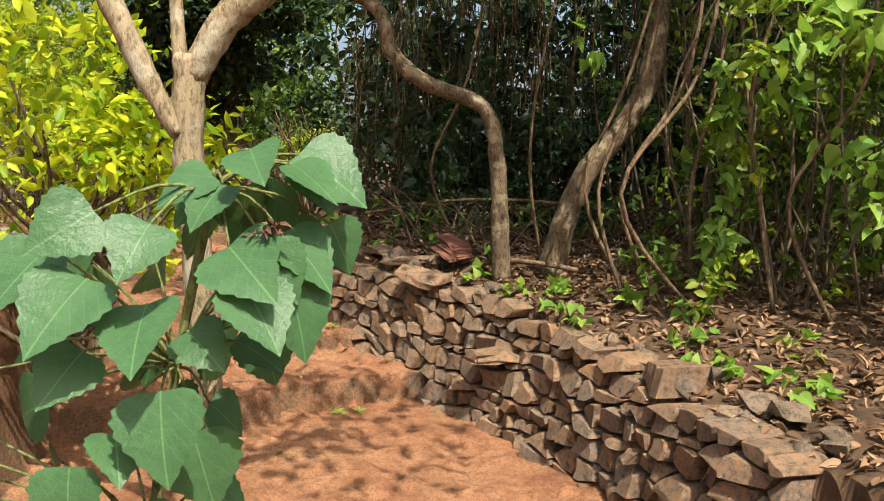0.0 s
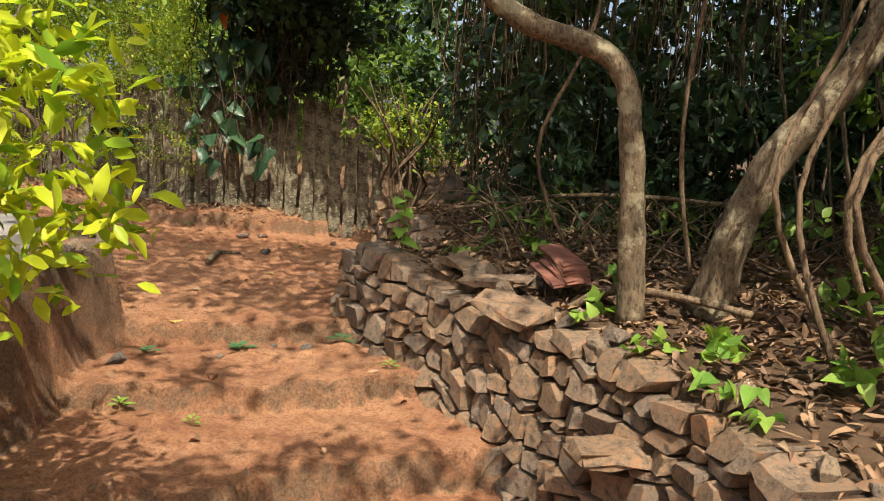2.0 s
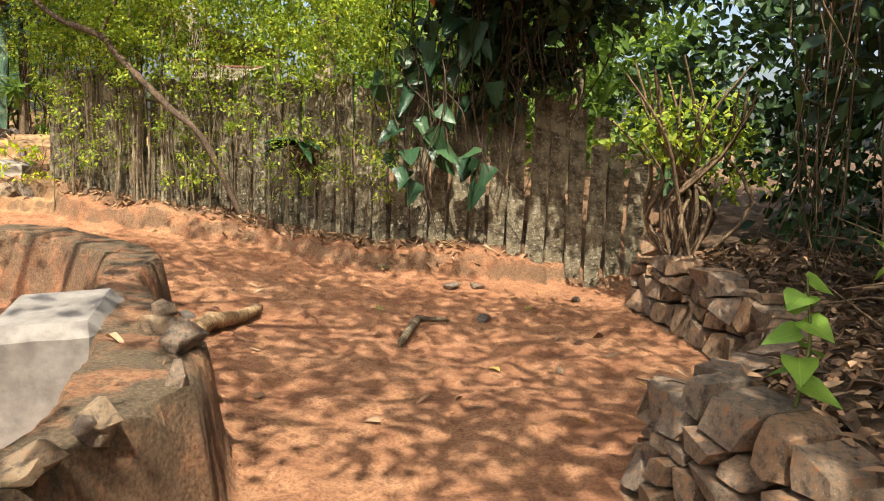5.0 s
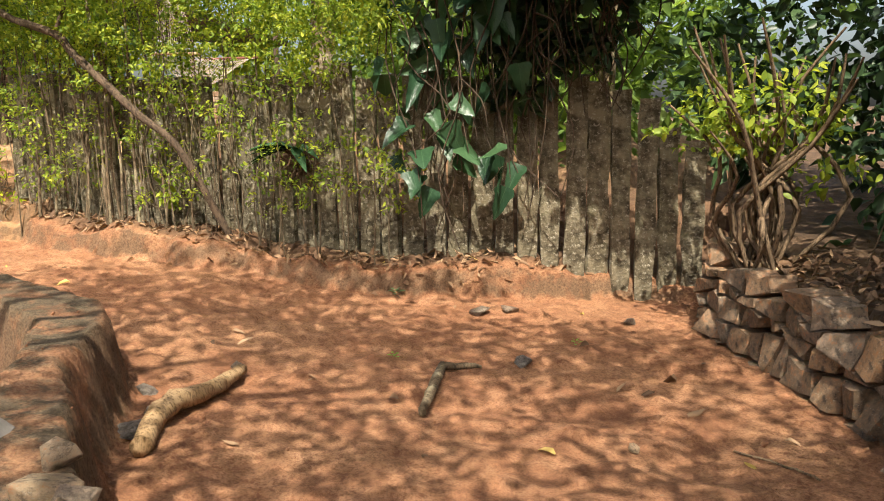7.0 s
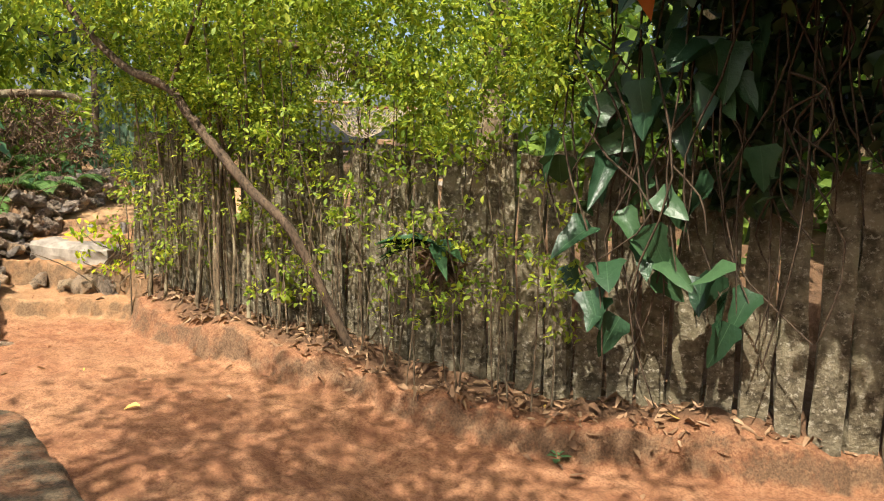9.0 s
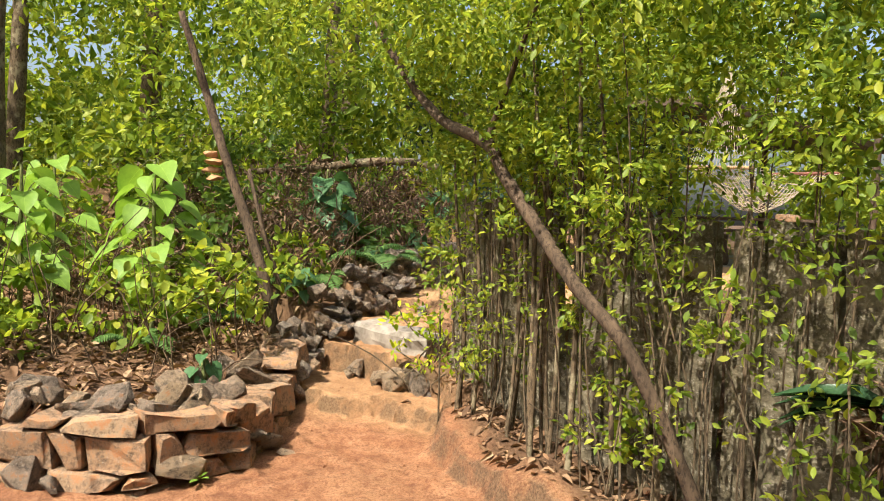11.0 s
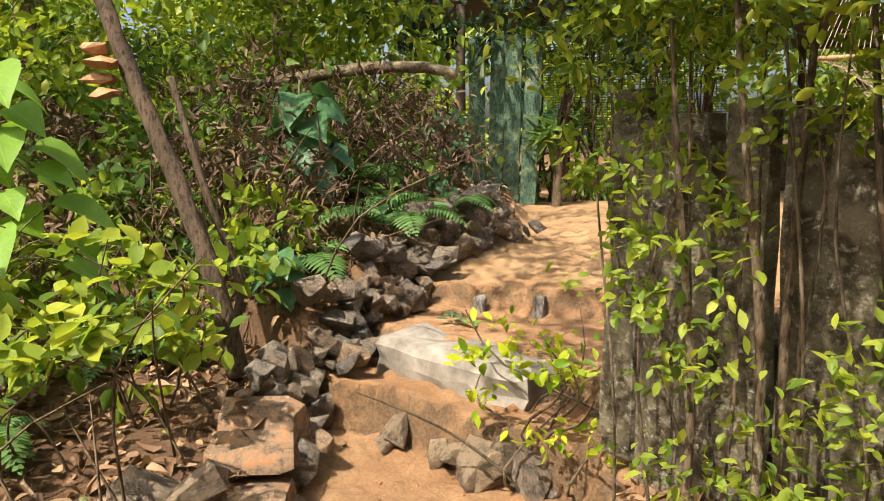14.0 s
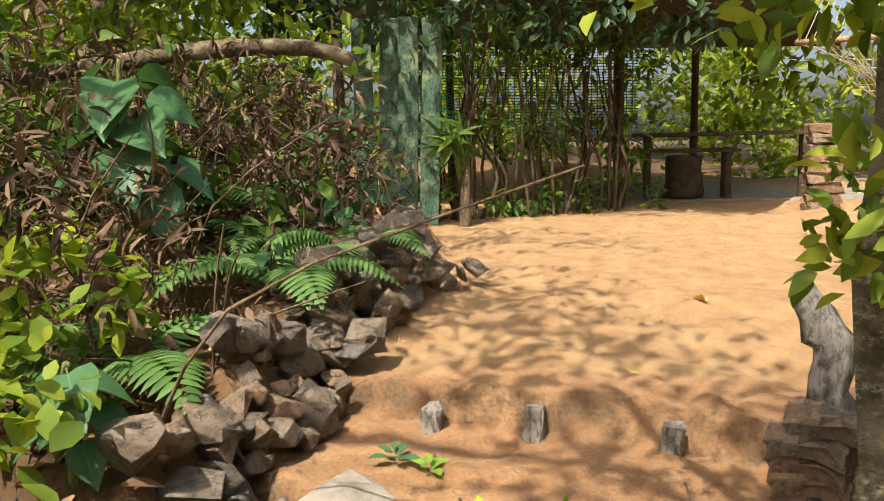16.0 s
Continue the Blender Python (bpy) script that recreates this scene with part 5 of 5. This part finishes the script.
for i in range(4):
    child("bracket", rock_mesh("bracket", FUNGUS, (0.2, 0.2, 0.07), 16, 0.1), fung).location = (0.03 * (-1) ** i, -0.03, 0.075 * i)
flower = thing("flower_head", (-0.50, 1.98, 1.24), "dry brown seed head on the large-leaved plant", "flower")
child("seed_head", foliage("seed_head", [(0, 0, 0, 0.05, 0.05, 0.05, 120)], 0.03, 0.012, LITTER_DARK, BLADE), flower)
ob = new("hanging_leaf", leaves_mesh("hanging_leaf", np.array([[0, 0, 0.0]]), np.array([[0.1, 0, -1.0]]), np.array([[0, -1.0, 0]]), np.array([0.26]), np.array([0.15]), HEART, ORANGE))
ob.location = (-4.75, 12.3, 3.02)
tagged(ob, "dead orange leaf hanging from the creeper", "leaf")
nest = thing("staghorn_fern", (-6.2, 12.25, 1.35), "staghorn fern growing on the fence slabs", "fern")
child("root_ball", foliage("root_ball", [(0, 0, -0.12, 0.16, 0.1, 0.14, 260)], 0.12, 0.02, LITTER_DARK, BLADE, 0.0), nest)["kind"] = "stuff"
for i in range(9):
    a = rng.uniform(0, 6.28)
    child("frond", leaves_mesh("frond", np.array([[0, -0.05, 0.0]]), np.array([[math.cos(a), -0.5, 0.25 * math.sin(a)]]), np.array([[0, -0.3, 1.0]]), np.array([0.42]), np.array([0.11]), BLADE, LEAF_ARROW), nest)


# ---- shelter at the top ----
def pole(name, parent, foot, h, r, material, lean=0.0):
    child(name, tubes_mesh(name, [tube([(foot[0], foot[1], foot[2]), (foot[0] + lean * 0.5, foot[1], foot[2] + h / 2), (foot[0] + lean, foot[1], foot[2] + h)], [r, r * 0.95, r * 0.9], 8, 3, 0.004)], material), parent)


shelter = thing("shelter", (-17.0, 20.0, 1.1), "open shelter with dark roof, posts and green netting", "shelter")
for x, y in ((0.3, -0.1), (-1.4, -3.6), (2.9, 2.6), (-3.5, 0.0), (-1.6, 4.6)):
    pole("post", shelter, (x, y, -0.1), 3.1, 0.075, WOOD_DARK)
roof = block_mesh("roof", 7.5, 9.5, 0.16, WOOD_DARK, 0.012, (6, 8, 1), 0.02)
child("roof", roof, shelter).matrix_basis = pose(-1.9, 1.4, 3.0, 0, 4, 20)
floor = block_mesh("platform", 7.0, 6.0, 0.3, PALE, 0.006, (4, 4, 1), 0.02)
child("platform", floor, shelter).matrix_basis = pose(-0.2, 3.9, -0.18, 0, 0, 40)
nv = []
for k in range(42):
    nv.append(tube([(-1.4 + 0.042 * k, -2.9 + 0.075 * k, 1.15), (-1.4 + 0.042 * k, -2.9 + 0.075 * k, 2.45)], [0.007, 0.007], 3, 1))
for k in range(34):
    nv.append(tube([(-1.42, -2.92, 1.15 + 0.039 * k), (0.36, 0.26, 1.15 + 0.039 * k)], [0.007, 0.007], 3, 1))
child("net", tubes_mesh("net", nv, NET), shelter, "green shade netting")["kind"] = "stuff"
panel = thing("painted_board", (-16.5, 16.0, 1.2), "upright green painted board with flaking edge", "board")
for i in range(4):
    ob = child("plank", block_mesh("plank", 0.21, 0.05, 2.2, GREENBOARD, 0.006, (1, 1, 6), 0.008), panel)
    ob.matrix_basis = pose(-0.24 + 0.14 * i, -0.31 + 0.17 * i, 0, rng.normal(), rng.normal(), 50)


def bench(at, yaw, ln, h, label):
    root = thing("bench", at, label, "bench", "dark benches")
    root.rotation_euler[2] = radians(yaw)
    for i in range(3):
        child("plank", block_mesh("plank", ln, 0.16, 0.05, WOOD_DARK, 0.004, (4, 1, 1), 0.006), root).location = (0, -0.18 + 0.18 * i, h - 0.05)
    for sx in (-0.42, 0.42):
        for sy in (-0.15, 0.15):
            child("leg", block_mesh("leg", 0.08, 0.08, h - 0.05, WOOD_DARK, 0.004, (1, 1, 2), 0.006), root).location = (sx * ln, sy, 0)


bench((-15.9, 21.3, 1.22), 42, 2.6, 0.95, "long dark wooden table under the shelter")
bench((-16.5, 20.9, 1.22), 42, 1.8, 0.72, "dark wooden bench under the shelter")
drum = thing("stool", (-16.37, 21.0, 1.22), "round dark tree-stump stool under the table", "stool")
child("seat", tubes_mesh("seat", [tube([(0, 0, 0), (0, 0, 0.3), (0, 0, 0.62)], [0.27, 0.25, 0.26], 14, 3)], WOOD_DARK), drum)
pil = thing("pillar", (-14.07, 20.43, ground_z(-14.07, 20.43) - 0.03), "rough brick and stone pillar", "pillar")
for i in range(9):
    child("stone", block_mesh("stone", 0.36, 0.36, 0.115, STONE, 0.012, (2, 2, 1), 0.015), pil).matrix_basis = pose(0, 0, i * 0.118, 0, 0, 40 + rng.normal() * 4)
ham = thing("hammock", (-11.85, 16.7, 2.45), "rope hammock with wooden spreader bar", "hammock")
child("spreader_bar", tubes_mesh("spreader_bar", [tube([(-0.75, 0.15, 0.33), (0.75, -0.2, 0.24)], [0.022, 0.022], 8, 4)], WOOD_LOG), ham)
child("spreader_bar", tubes_mesh("spreader_bar", [tube([(-0.1, 0.9, 0.25), (1.3, 0.6, 0.2)], [0.022, 0.022], 8, 4)], BRICK), ham)
net = []
for k in range(22):
    f = k / 21
    a, b2 = np.array((-0.75 + 1.5 * f, 0.15 - 0.35 * f, 0.33 - 0.09 * f)), np.array((-0.1 + 1.4 * f, 0.9 - 0.3 * f, 0.25 - 0.05 * f))
    net.append(tube([a, (a + b2) / 2 - (0, 0, 0.42 * math.sin(math.pi * f) + 0.1), b2], [0.005] * 3, 3, 4))
    net.append(tube([a, (-0.2, 0.3, 1.6)], [0.004, 0.004], 3, 1))
    if 2 < k < 19:
        c2 = np.array((-0.75 + 1.5 * (1 - f), 0.15 - 0.35 * (1 - f), 0.33))
        net.append(tube([a, (a + b2) / 2 - (0.2, 0, 0.40 * math.sin(math.pi * f) + 0.1), (b2 + c2) / 2 - (0, -0.2, 0.2)], [0.004] * 3, 3, 4))
child("net", tubes_mesh("net", net, ROPE), ham)["kind"] = "stuff"
trel = thing("climbing_shrub", (-16.3, 17.9, 1.15), "tangled climbing shrub in front of the shelter", "shrub")
st = stems(46, lambda g: ((lambda f: (-16.3 + 0.3 * f + g.normal() * 0.1, 17.9 + 1.3 * f))(g.uniform(-1, 1))), 2.3, 0.028, 0.16)
child("brushwood", tubes_mesh("brushwood", [(v - np.array(trel.location), q) for v, q in st], BARK_DARK), trel)["kind"] = "stuff"
child("foliage", foliage("foliage", [(0.3 * f, 1.4 * f, h, 0.35, 0.4, 0.35, 150) for f in (-1, -0.5, 0, 0.5, 1) for h in (0.3, 1.0, 1.9, 2.4)], 0.14, 0.05, LEAF_MID, BLADE, 0.1), trel)["kind"] = "stuff"
yuc = thing("young_tree", (-15.95, 16.4, 1.12), "thin young tree with a tuft of narrow leaves", "tree")
child("trunk", tubes_mesh("trunk", [tube([(0, 0, 0), (0.02, 0, 0.5), (0, 0.02, 1.0)], [0.07, 0.055, 0.04], 8, 4)], BARK), yuc)
child("crown", foliage("crown", [(0, 0, 1.0, 0.2, 0.2, 0.15, 60)], 0.3, 0.06, LEAF_MID, BLADE, 0.0), yuc)["kind"] = "stuff"
bush("sprig", (-10.35, 12.15, 0.5), "twiggy sprig with bright yellow-green leaves by the steps", 12, 0.7, 0.35, [(-0.15, -0.1, 0.55, 0.3, 0.3, 0.22, 130), (0.1, 0, 0.3, 0.3, 0.2, 0.2, 60)], LEAF_YELLOW, 0.07, 0.035, OVAL, STEM, 0.008)
bush("low_shrub", (-7.7, 12.3, 0.42), "low leafy shoots at the foot of the fence", 16, 0.6, 0.3, [(0, 0, 0.4, 0.4, 0.25, 0.2, 150), (-0.9, 0.1, 0.35, 0.3, 0.2, 0.2, 90)], LEAF_SHRUB, 0.1, 0.045, OVAL, STEM, 0.008)
for x, y, r, h in ((-17.5, 13.2, 0.14, 7), (-19, 10.5, 0.2, 9), (-16.2, 8.6, 0.12, 7), (-8.8, 16.5, 0.2, 8), (-6.3, 17.2, 0.14, 8), (-22, 15, 0.22, 9), (-4.4, 16.4, 0.12, 7)):
    tr = thing("forest_tree", (x, y, ground_z(x, y)), "tall forest tree trunk among foliage", "tree", "forest trees")
    child("trunk", tubes_mesh("trunk", [tube([(0, 0, -0.2), (0.15, 0.1, h * 0.4), (0.0, 0.2, h)], [r, r * 0.85, r * 0.5], 9, 4, 0.01)], BARK), tr)
